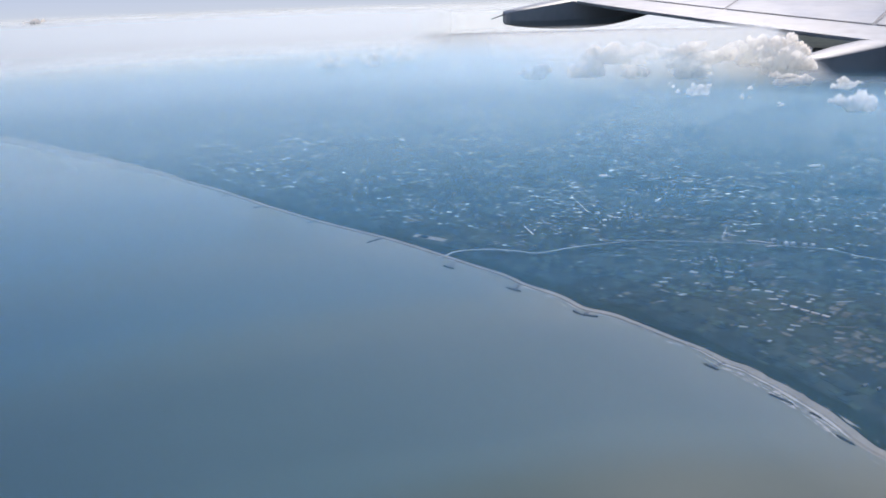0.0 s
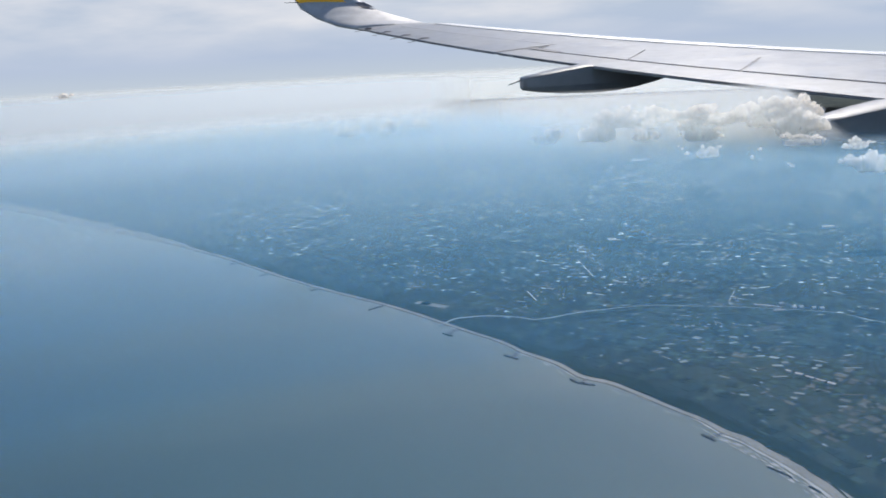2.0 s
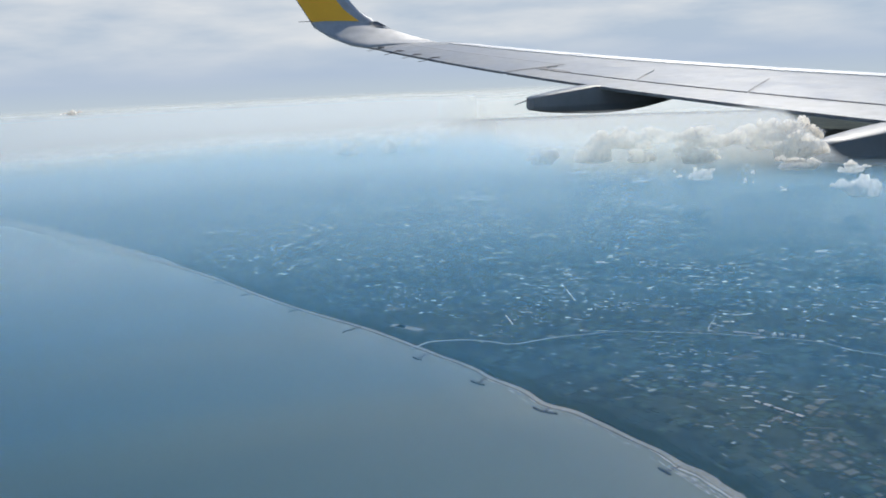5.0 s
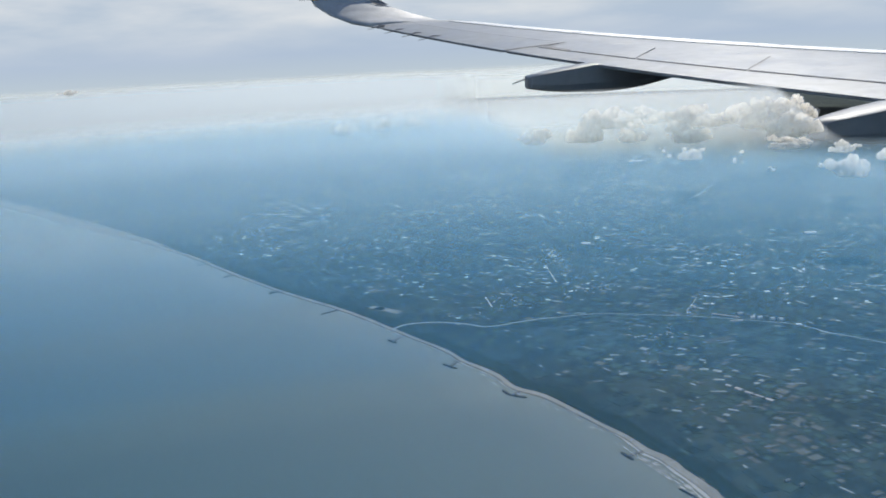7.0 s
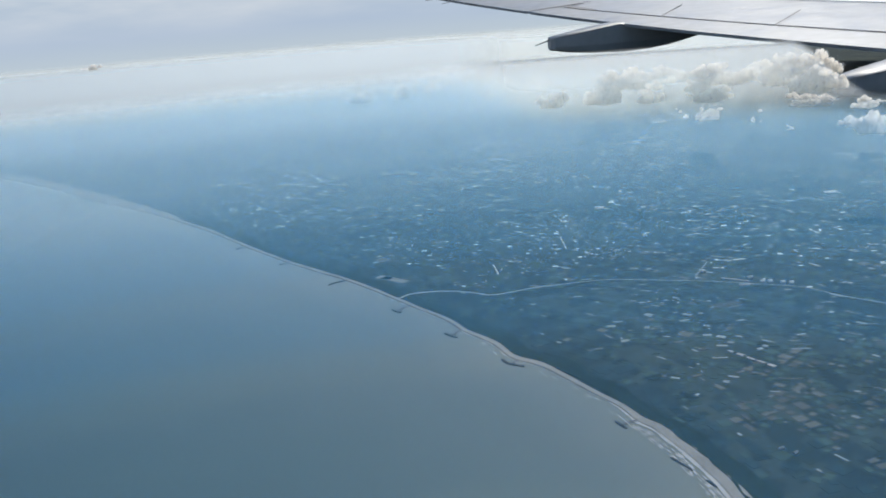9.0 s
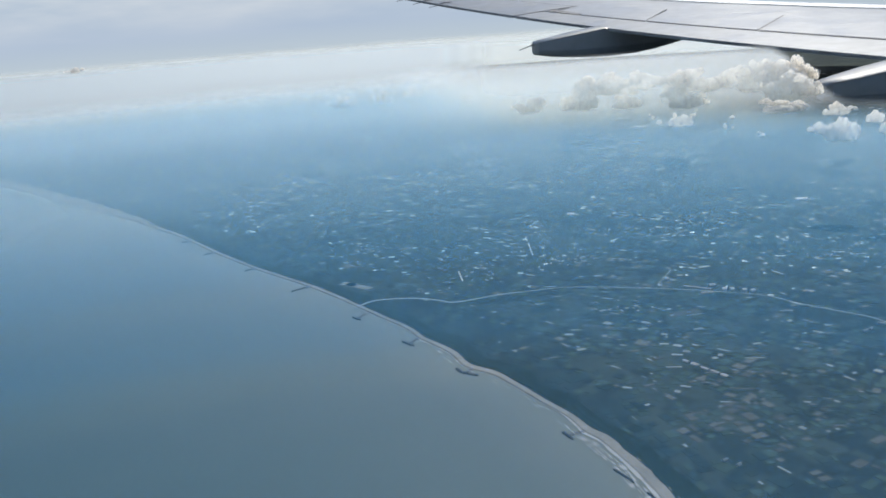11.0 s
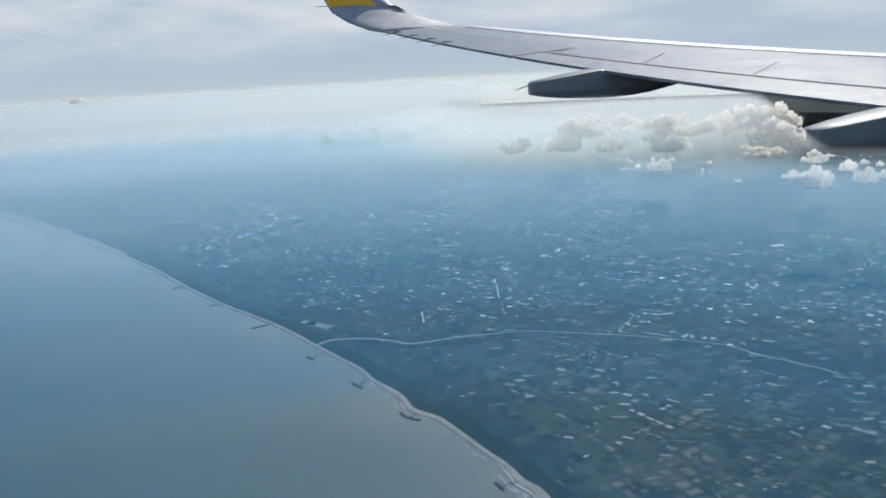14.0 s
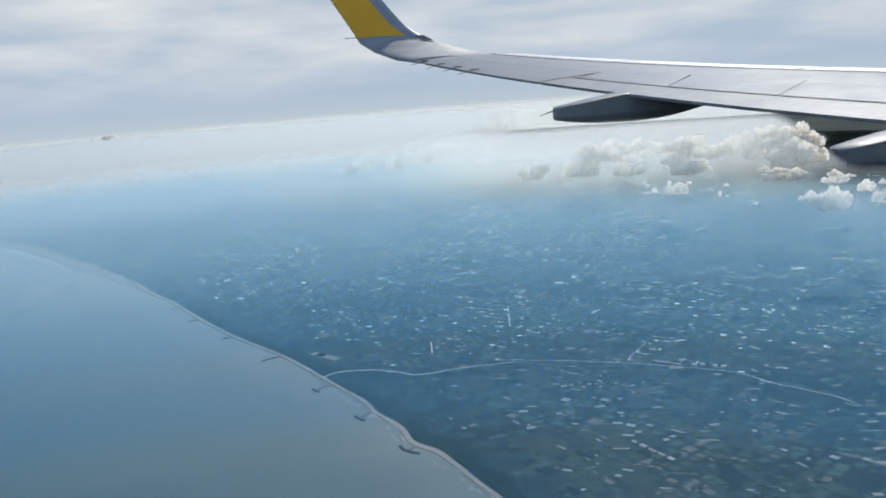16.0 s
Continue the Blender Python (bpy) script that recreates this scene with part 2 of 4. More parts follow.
def sky_material():
    """The far sky: a white bank of cloud at the horizon, lavender air above it, torn high cloud higher up."""
    m = bpy.data.materials.new("far_sky")
    m.use_nodes = True
    n, l = m.node_tree.nodes, m.node_tree.links
    n.remove(n["Principled BSDF"])
    out = n["Material Output"]
    em = n.new("ShaderNodeEmission")
    co = n.new("ShaderNodeTexCoord")
    xyz = n.new("ShaderNodeSeparateXYZ")
    l.new(co.outputs["Object"], xyz.inputs[0])
    stretch = n.new("ShaderNodeMapping")
    stretch.inputs["Scale"].default_value = (0.0012, 0.0012, 0.0056)
    l.new(co.outputs["Object"], stretch.inputs["Vector"])
    torn = n.new("ShaderNodeTexNoise")
    torn.inputs["Scale"].default_value, torn.inputs["Detail"].default_value = 1.0, 8
    l.new(stretch.outputs["Vector"], torn.inputs["Vector"])
    wob = n.new("ShaderNodeMath")
    wob.operation = "MULTIPLY_ADD"
    wob.inputs[1].default_value, wob.inputs[2].default_value = 16.0, -8.0
    l.new(torn.outputs["Fac"], wob.inputs[0])
    z = n.new("ShaderNodeMath")
    z.operation = "ADD"
    l.new(xyz.outputs["Z"], z.inputs[0])
    l.new(wob.outputs[0], z.inputs[1])
    up = n.new("ShaderNodeMapRange")
    up.inputs["From Min"].default_value, up.inputs["From Max"].default_value = 0.0, 1000.0
    l.new(z.outputs[0], up.inputs["Value"])
    tone = n.new("ShaderNodeValToRGB")
    e = tone.color_ramp.elements
    e[0].position, e[0].color = 0.0, (0.60, 0.67, 0.73, 1)
    e[1].position, e[1].color = 1.0, (0.52, 0.59, 0.70, 1)
    for pos, col in ((0.04, (0.66, 0.71, 0.74, 1)), (0.06, (0.68, 0.72, 0.74, 1)), (0.092, (0.52, 0.60, 0.69, 1)), (0.2, (0.46, 0.55, 0.70, 1)), (0.4, (0.48, 0.57, 0.70, 1))):
        k = e.new(pos)
        k.color = col
    l.new(up.outputs[0], tone.inputs["Fac"])
    # high cloud
    thick = n.new("ShaderNodeMapRange")
    thick.inputs["From Min"].default_value, thick.inputs["From Max"].default_value = 0.38, 0.72
    l.new(torn.outputs["Fac"], thick.inputs["Value"])
    where = n.new("ShaderNodeMapRange")
    where.interpolation_type = "SMOOTHSTEP"
    where.inputs["From Min"].default_value, where.inputs["From Max"].default_value = 130.0, 440.0
    l.new(xyz.outputs["Z"], where.inputs["Value"])
    fac = n.new("ShaderNodeMath")
    fac.operation = "MULTIPLY"
    l.new(thick.outputs[0], fac.inputs[0])
    l.new(where.outputs[0], fac.inputs[1])
    mix = n.new("ShaderNodeMix")
    mix.data_type = "RGBA"
    l.new(fac.outputs[0], mix.inputs["Factor"])
    l.new(tone.outputs["Color"], mix.inputs["A"])
    mix.inputs["B"].default_value = (0.80, 0.81, 0.84, 1)
    l.new(mix.outputs["Result"], em.inputs["Color"])
    l.new(em.outputs[0], out.inputs["Surface"])
    return m


def wing_material(name, tone, low, high):
    """Worn satin paint: dull and polished streaks, faint grime."""
    m = bpy.data.materials.new(name)
    m.use_nodes = True
    n, l = m.node_tree.nodes, m.node_tree.links
    b = n["Principled BSDF"]
    b.inputs["Specular IOR Level"].default_value = 0.5
    b.inputs["Coat Weight"].default_value, b.inputs["Coat Roughness"].default_value = 0.16, 0.36
    co = n.new("ShaderNodeTexCoord")
    streak, grime = n.new("ShaderNodeTexNoise"), n.new("ShaderNodeTexNoise")
    for t_, sc, de in ((streak, 0.011, 6), (grime, 0.03, 5)):
        t_.inputs["Scale"].default_value, t_.inputs["Detail"].default_value = sc, de
        l.new(co.outputs["Object"], t_.inputs["Vector"])
    rough_ = n.new("ShaderNodeMapRange")
    rough_.inputs["From Min"].default_value, rough_.inputs["From Max"].default_value = 0.36, 0.64
    rough_.inputs["To Min"].default_value, rough_.inputs["To Max"].default_value = low, high
    l.new(streak.outputs["Fac"], rough_.inputs["Value"])
    l.new(rough_.outputs[0], b.inputs["Roughness"])
    ramp = n.new("ShaderNodeValToRGB")
    e = ramp.color_ramp.elements
    e[0].position, e[0].color = 0.3, (*[c * 0.84 for c in tone], 1)
    e[1].position, e[1].color = 0.7, (*[c * 1.1 for c in tone], 1)
    l.new(grime.outputs["Fac"], ramp.inputs["Fac"])
    l.new(ramp.outputs["Color"], b.inputs["Base Color"])
    return m


LAND = land_material()
SEA = sea_material()
CLOUD = cloud_material()
VEIL = veil_material()
SAND = material("wet_sand", (0.265, 0.25, 0.215), 0.8, spread=0.35, scale=0.05, fine=0.6)
SPIT = material("wet_spit_sand", (0.105, 0.10, 0.095), 0.85, spread=0.3, scale=0.2, fine=1.2)
FOAM = material("sea_foam", (0.40, 0.39, 0.36), 0.6, spread=0.2, scale=0.1, fine=1.5)
ROCK = material("breakwater_rock", (0.075, 0.075, 0.08), 0.9, spread=0.5, scale=0.4, fine=2.5, bump=0.6)
WOOD = material("pine_wood", (0.018, 0.032, 0.026), 0.95, spread=0.5, scale=0.03, fine=0.5, spec=0.1)
FIELD_GREEN = material("green_crop", (0.044, 0.066, 0.053), 0.95, spread=0.6, scale=0.02, fine=0.4, island=True, spec=0.1)
FIELD_DARK = material("dark_crop", (0.022, 0.038, 0.039), 0.95, spread=0.6, scale=0.02, fine=0.4, island=True, spec=0.1)
FIELD_TAN = material("dry_soil", (0.094, 0.093, 0.078), 0.95, spread=0.5, scale=0.02, fine=0.4, island=True, spec=0.1)
# glints on the plain are put into these roof colours, stronger far off
GLASS_GLINT = material("glass_roof_glint", (0.25, 0.30, 0.30), 0.5, spread=0.75, scale=0.02, fine=0.5, island=True)
GLASS_FAR_GLINT = material("far_glass_roof_glint", (0.42, 0.46, 0.45), 0.5, spread=0.7, scale=0.02, fine=0.5, island=True)
FIELD_PALE = material("plastic_greenhouse", (0.125, 0.145, 0.142), 0.7, spread=0.75, scale=0.02, fine=0.5, island=True)
ROOF = material("pale_roof", (0.23, 0.23, 0.225), 0.6, spread=0.4, scale=0.05, fine=0.8, island=True)
HALL_ROOF = material("white_roof", (0.55, 0.55, 0.54), 0.6, spread=0.15, scale=0.05, fine=0.8)
CANAL = material("canal_water", (0.40, 0.42, 0.41), 0.25, spread=0.12, scale=0.02, fine=0.3)
ROAD = material("pale_road", (0.42, 0.42, 0.40), 0.8, spread=0.15, scale=0.05, fine=0.5)
WING = wing_material("wing_paint", (0.29, 0.295, 0.30), 0.32, 0.42)
PANEL = wing_material("panel_paint", (0.25, 0.26, 0.27), 0.36, 0.52)
TIP_PAINT = wing_material("tip_paint", (0.37, 0.38, 0.40), 0.45, 0.62)
BARE = material("bare_metal", (0.50, 0.51, 0.53), 0.38, metal=0.5, spread=0.06, scale=0.01, fine=0.06)
GREY = material("fairing_paint", (0.22, 0.225, 0.24), 0.45, spread=0.10, scale=0.012, fine=0.08)
YELLOW = material("yellow_paint", (0.98, 0.48, 0.03), 0.45, spread=0.06, scale=0.012, fine=0.08)
WHITE = material("white_paint", (0.75, 0.75, 0.74), 0.5, spread=0.05, scale=0.02, fine=0.08)
DARK = material("dark_sealant", (0.14, 0.14, 0.15), 0.6, spread=0.2, scale=0.02, fine=0.1)


# ---- building helpers ----
def mesh_of(name, verts, faces, mat, smooth=False):
    me = bpy.data.meshes.new(name)
    me.from_pydata([tuple(v) for v in verts], [], faces)
    me.materials.append(mat)
    me.validate()
    if smooth:
        me.polygons.foreach_set("use_smooth", [True] * len(me.polygons))
    me.update()
    return me


def thing(name, verts, faces, mat, label="", category="", group="", kind="", smooth=False):
    return tagged(new(name, mesh_of(name, verts, faces, mat, smooth)), label, category, group, kind)


def part(name, verts, faces, mat, parent, label="", smooth=False):
    ob = new(name, mesh_of(name, verts, faces, mat, smooth))
    ob.parent = parent
    return tagged(ob, label)


def smooth_line(points, step):
    """Catmull-Rom through the points, about step metres apart."""
    p = [np.array(q, float) for q in points]
    p = [2 * p[0] - p[1]] + p + [2 * p[-1] - p[-2]]
    out = []
    for a, b, c, d in zip(p, p[1:], p[2:], p[3:]):
        k = max(1, int(np.linalg.norm(c - b) / step))
        for i in range(k):
            t = i / k
            out.append(0.5 * (2 * b + (c - a) * t + (2 * a - 5 * b + 4 * c - d) * t * t + (3 * b - a - 3 * c + d) * t ** 3))
    return out + [p[-2]]


def ribbon(points, width, z):
    """Vertices and faces of a band along a line; width may be a function of 0..1."""
    verts, faces = [], []
    for i, p in enumerate(points):
        d = points[min(i + 1, len(points) - 1)] - points[max(i - 1, 0)]
        d = d / (np.linalg.norm(d) + 1e-9)
        w = (width(i / (len(points) - 1)) if callable(width) else width) / 2
        verts += [(p[0] - d[1] * w, p[1] + d[0] * w, z), (p[0] + d[1] * w, p[1] - d[0] * w, z)]
        if i:
            k = 2 * i
            faces.append((k - 2, k - 1, k + 1, k))
    return verts, faces


# ---- sea, land and shore ----
COAST = smooth_line([(900, -4900), (560, -900), (350, 0), (285, 230), (246, 330), (224, 372), (213, 395), (209, 418), (203, 438), (197, 455), (189, 473), (182, 488), (175, 496), (166, 516),
                     (151, 537), (135, 560), (120, 580), (109, 588), (99, 597), (89, 618), (77, 634), (62, 651), (56, 662), (46, 677), (22, 704), (3, 726), (-25, 758), (-56, 791), (-82, 815),
                     (-128, 858), (-192, 925), (-258, 1000), (-318, 1060), (-378, 1118), (-437, 1166), (-508, 1228), (-588, 1300), (-676, 1376), (-765, 1447), (-870, 1520), (-1020, 1605),
                     (-1500, 1830), (-2400, 2120), (-4900, 2560)], 6.0)
CX = np.array([p[0] for p in COAST])
CY = np.array([p[1] for p in COAST])


def inland(x, y):
    """Metres from the shore line, positive on land; good near the shore."""
    d = np.hypot(CX - x, CY - y)
    i = int(d.argmin())
    return d[i] if x > np.interp(y, CY, CX) else -d[i]


def sea():
    xs = np.r_[-4950, -3500, -2400, -1700, np.arange(-1300, 401, 25), 800, 2000, 4950]
    ys = np.r_[-4950, -2000, -600, np.arange(-100, 1901, 25), 2300, 3200, 4950]
    verts = [(x, y, 0) for y in ys for x in xs]
    w = len(xs)
    faces = [(j * w + i, j * w + i + 1, (j + 1) * w + i + 1, (j + 1) * w + i) for j in range(len(ys) - 1) for i in range(w - 1)]
    ob = thing("sea", verts, faces, SEA, "turbid blue-grey coastal sea, silty near the beach", "sea", kind="structure")
    shore = ob.data.attributes.new("shore", "FLOAT", "POINT")
    shore.data.foreach_set("value", [max(-30.0, -inland(x, y)) for x, y, _ in verts])


def shore_strip(name, offsets, mat, label, category, kind, lo=-1e9, hi=1e9, wobble=0.0, bumps=0.0, widen=None):
    """A band that follows the shore; offsets are (metres inland, height)."""
    verts, faces, cols = [], [], len(offsets)
    rows = [(x, y) for x, y in zip(CX, CY) if lo <= y <= hi]
    for k, (x, y) in enumerate(rows):
        x0, y0 = rows[max(k - 1, 0)]
        x1, y1 = rows[min(k + 1, len(rows) - 1)]
        dx, dy = x1 - x0, y1 - y0
        s = math.hypot(dx, dy) + 1e-9
        for j, (o, z) in enumerate(offsets):
            n_ = noise.noise((x * 0.03, y * 0.03, j * 0.4))
            o2 = o * (1 + wobble * n_) * (np.interp(y, *widen) if widen else 1.0)
            verts.append((x + dy / s * o2, y - dx / s * o2, z + bumps * max(0, noise.noise((x * 0.25, y * 0.25, j * 1.7)) + 0.2)))
        if k:
            a = (k - 1) * cols
            faces += [(a + j, a + j + 1, a + cols + j + 1, a + cols + j) for j in range(cols - 1)]
    return thing(name, verts, faces, mat, label, category, kind=kind)


def land():
    verts, faces = [], []
    reach = [3.0, 12, 40, 120, 300, 700, 1500, 3000, 9800]
    for k, (x, y) in enumerate(zip(CX, CY)):
        for o in reach:
            verts.append((min(x + o, 4950), y, 0.45 if o > 3 else 0.1))
    w = len(reach)
    for k in range(1, len(CX)):
        a = (k - 1) * w
        faces += [(a + j, a + j + 1, a + w + j + 1, a + w + j) for j in range(w - 1)]
    n0 = len(verts)
    verts += [(-4950, 2560, 0.45), (4950, 2560, 0.45), (4950, 4950, 0.45), (-4950, 4950, 0.45)]
    faces.append((n0, n0 + 1, n0 + 2, n0 + 3))
    return thing("ground", verts, faces, LAND, "flat farmland plain in dark green and blue-green patches", "farmland", kind="structure")


sea()
ground = land()
shore_strip("beach", [(-1.5, -0.3), (0.0, 0.2), (0.5, 0.62), (2.2, 0.7), (4.6, 0.8)], SAND, "narrow grey-brown sand beach along the sea", "beach", "structure", -900, 2500, 0.25,
            widen=((300, 440, 490, 530, 600, 650, 720, 1000, 1100, 1165, 1300, 2500), (2.4, 2.0, 1.3, 0.75, 1.1, 0.8, 0.8, 1.0, 2.2, 4.4, 5.6, 6.2)))

# ---- canal, roads ----
def band(name, points, width, z, mat, label, category):
    v, f = ribbon(smooth_line(points, 5.0), width, z)
    return thing(name, v, f, mat, label, category, kind="structure")


band("canal", [(-4, 726), (3, 731), (10, 740), (24, 744), (44, 744), (66, 737), (80, 729), (96, 733), (118, 743), (150, 751), (180, 756), (203, 753), (226, 748), (262, 740), (290, 731), (312, 723),
               (331, 715), (343, 703), (351, 692), (365, 681), (380, 668), (390, 660), (398, 647)], lambda t: 2.6 - 1.5 * min(1, t * 2.2), 1.2, CANAL, "pale shining canal winding from the sea inland", "canal")
band("side_canal", [(254, 748), (255, 756), (258, 764), (266, 781), (272, 796)], 0.8, 0.95, CANAL, "narrow side canal branching off the main canal", "canal")
band("far_river", [(-520, 1262), (-487, 1265), (-447, 1262), (-417, 1273), (-374, 1286), (-323, 1316)], 3.6, 0.95, CANAL, "thin pale river mouth far along the coast", "river")
band("road_1", [(143, 930), (150, 861)], 1.4, 0.6, ROAD, "short straight pale road between fields", "road")
band("road_2", [(80, 818), (86, 787)], 1.5, 0.6, ROAD, "short pale track between fields", "road")
band("road_3", [(143, 930), (160, 950), (182, 985)], 0.7, 0.6, ROAD, "pale road that bends away across the plain", "road")

# ---- far sky and haze ----
def arc(name, radius, low, high, rows, mat, label, category, half=80.0):
    """An upright wall of air on a circle round the middle of the path."""
    verts, faces, cols = [], [], 97
    for j in range(rows):
        z = low + (high - low) * j / (rows - 1)
        for i in range(cols):
            a = radians(-half + 2 * half * i / (cols - 1))
            verts.append((MID.x + radius * math.sin(a), MID.y + radius * math.cos(a), z))
    for j in range(rows - 1):
        for i in range(cols - 1):
            k = j * cols + i
            faces.append((k, k + 1, k + cols + 1, k + cols))
    return thing(name, verts, faces, mat, label, category, kind="structure", smooth=True)


arc("backdrop", 4800, -20, 820, 12, sky_material(), "pale far sky with a white cloud bank at the horizon", "sky")
# the look of haze is put into these wall tints, paler with distance
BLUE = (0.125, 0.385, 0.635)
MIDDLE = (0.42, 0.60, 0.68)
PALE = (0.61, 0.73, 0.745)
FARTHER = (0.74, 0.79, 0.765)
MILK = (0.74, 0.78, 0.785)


def level(r, el):
    """Height at which a wall of air r metres off is seen el degrees above the horizon."""
    return MID.z + r * math.tan(radians(el))


def across(r, az):
    return MID.x + r * math.tan(radians(az))


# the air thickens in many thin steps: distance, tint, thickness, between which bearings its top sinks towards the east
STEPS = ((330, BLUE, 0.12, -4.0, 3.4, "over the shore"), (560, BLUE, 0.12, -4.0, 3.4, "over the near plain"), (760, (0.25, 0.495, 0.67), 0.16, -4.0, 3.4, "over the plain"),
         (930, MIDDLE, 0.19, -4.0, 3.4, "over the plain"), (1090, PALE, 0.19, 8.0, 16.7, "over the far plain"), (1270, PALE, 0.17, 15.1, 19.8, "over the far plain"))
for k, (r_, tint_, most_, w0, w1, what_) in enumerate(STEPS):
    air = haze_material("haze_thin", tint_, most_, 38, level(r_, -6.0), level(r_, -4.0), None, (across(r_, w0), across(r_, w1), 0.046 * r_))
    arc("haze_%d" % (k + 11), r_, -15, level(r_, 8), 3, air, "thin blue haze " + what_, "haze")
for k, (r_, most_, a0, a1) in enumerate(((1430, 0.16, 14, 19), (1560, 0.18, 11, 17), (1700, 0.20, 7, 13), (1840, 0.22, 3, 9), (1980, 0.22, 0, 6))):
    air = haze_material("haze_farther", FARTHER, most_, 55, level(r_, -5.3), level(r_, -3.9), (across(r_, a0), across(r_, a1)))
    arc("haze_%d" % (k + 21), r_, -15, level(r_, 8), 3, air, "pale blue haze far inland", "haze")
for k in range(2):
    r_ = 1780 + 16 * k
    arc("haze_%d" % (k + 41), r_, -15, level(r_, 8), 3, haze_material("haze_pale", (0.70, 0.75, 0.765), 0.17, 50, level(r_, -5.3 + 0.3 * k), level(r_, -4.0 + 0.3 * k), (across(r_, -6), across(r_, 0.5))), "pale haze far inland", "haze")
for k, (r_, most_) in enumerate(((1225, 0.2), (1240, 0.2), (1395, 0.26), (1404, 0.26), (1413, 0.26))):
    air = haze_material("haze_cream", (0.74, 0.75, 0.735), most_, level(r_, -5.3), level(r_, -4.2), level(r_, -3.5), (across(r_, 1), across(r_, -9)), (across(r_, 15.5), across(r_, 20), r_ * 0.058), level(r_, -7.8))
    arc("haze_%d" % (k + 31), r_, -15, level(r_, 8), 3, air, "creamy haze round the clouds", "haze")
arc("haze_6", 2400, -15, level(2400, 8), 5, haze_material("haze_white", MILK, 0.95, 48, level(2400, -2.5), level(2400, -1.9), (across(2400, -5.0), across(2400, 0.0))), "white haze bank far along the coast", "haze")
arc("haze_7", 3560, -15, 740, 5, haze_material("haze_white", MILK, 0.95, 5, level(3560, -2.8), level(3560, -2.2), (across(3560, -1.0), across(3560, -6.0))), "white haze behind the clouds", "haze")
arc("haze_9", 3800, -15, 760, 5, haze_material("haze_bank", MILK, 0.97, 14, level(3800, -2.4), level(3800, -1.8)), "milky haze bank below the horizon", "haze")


# ---- clouds ----
def ball_template(cuts):
    bm = bmesh.new()
    bmesh.ops.create_icosphere(bm, subdivisions=cuts, radius=1.0)
    verts = np.array([v.co[:] for v in bm.verts])
    faces = np.array([[v.index for v in f.verts] for f in bm.faces])
    bm.free()
    return verts, faces


BALLS = {k: ball_template(k) for k in (2, 3)}


def one_skin(name, balls, flat, voxel, mat):
    """Melts many balls into one closed skin."""
    verts, faces, count = [], [], 0
    for at, size, cuts in balls:
        v, f = BALLS[cuts]
        w = v * size * (1, 1, flat) + np.array(at)
        w[:, 2] = np.where(w[:, 2] < 0, w[:, 2] * 0.6, w[:, 2])
        verts.append(w)
        faces.append(f + count)
        count += len(v)
    rough_mesh = mesh_of(name + "_balls", np.concatenate(verts).tolist(), np.concatenate(faces).tolist(), mat)
    tmp = new("melting", rough_mesh)
    mod = tmp.modifiers.new("melt", "REMESH")
    mod.mode, mod.voxel_size = "VOXEL", voxel
    me = bpy.data.meshes.new_from_object(tmp.evaluated_get(bpy.context.evaluated_depsgraph_get()))
    bpy.data.objects.remove(tmp)
    bpy.data.meshes.remove(rough_mesh)
    bm = bmesh.new()
    bm.from_mesh(me)
    left, pieces = set(bm.verts), []
    while left:
        todo, piece = [left.pop()], []
        while todo:
            v = todo.pop()
            piece.append(v)
            for e in v.link_edges:
                o = e.other_vert(v)
                if o in left:
                    left.remove(o)
                    todo.append(o)
        pieces.append(piece)
    pieces.sort(key=len)
    for piece in pieces[:-1]:
        for v in piece:
            bm.verts.remove(v)
    bm.to_mesh(me)
    bm.free()
    me.name = name
    me.materials.clear()
    me.materials.append(mat)
    return me


def cloud_meshes(seed, heaps, buds):
    """A cumulus about 1 wide and 0.25 high: heaps that carry smaller buds over a flat base, and a torn veil round them."""
    r = random.Random(seed)
    core, veil = [], []
    for i in range(heaps):
        a, d = r.uniform(0, 6.283), r.random() ** 0.7
        at = Vector((0.40 * d * math.cos(a), 0.24 * d * math.sin(a), 0.0))
        size = r.uniform(0.065, 0.12) * (1.25 - 0.75 * d)
        at.z = size * 0.25 + r.random() * 0.09 * (1 - d)
        core.append((at, size, 3))
        veil.append((at, size * 1.25, 3))
        for k in range(buds):
            n_ = Vector((r.gauss(0, 1), r.gauss(0, 1), abs(r.gauss(0, 0.8)))).normalized()
            b = at + n_ * size * r.uniform(0.75, 1.0)
            core.append((b, size * r.uniform(0.2, 0.48), 2))
            if r.random() < 0.25:
                veil.append((b, size * r.uniform(0.45, 0.75), 2))
    out = []
    for nm, balls, mat, amount, voxel in (("cumulus_cloud", core, CLOUD, 0.013, 0.0085), ("veil", veil, VEIL, 0.03, 0.014)):
        me = one_skin(nm, balls, 0.8, voxel, mat)
        for v in me.vertices:
            p, q = v.co * 26 + Vector((seed * 3.1, 0, 0)), v.co * 75
            v.co += Vector((noise.noise(p), noise.noise(p + Vector((9, 0, 0))), 0.7 * noise.noise(p + Vector((0, 9, 0))))) * amount
            v.co += Vector((noise.noise(q), noise.noise(q + Vector((9, 0, 0))), noise.noise(q + Vector((0, 9, 0))))) * 0.004
        me.polygons.foreach_set("use_smooth", [True] * len(me.polygons))
        out.append(me)
    return out


CLOUDS = [cloud_meshes(s_, h_, b_) for s_, h_, b_ in ((1, 16, 14), (2, 20, 14), (3, 15, 12), (4, 24, 13), (5, 18, 14), (6, 8, 10), (7, 5, 8))]


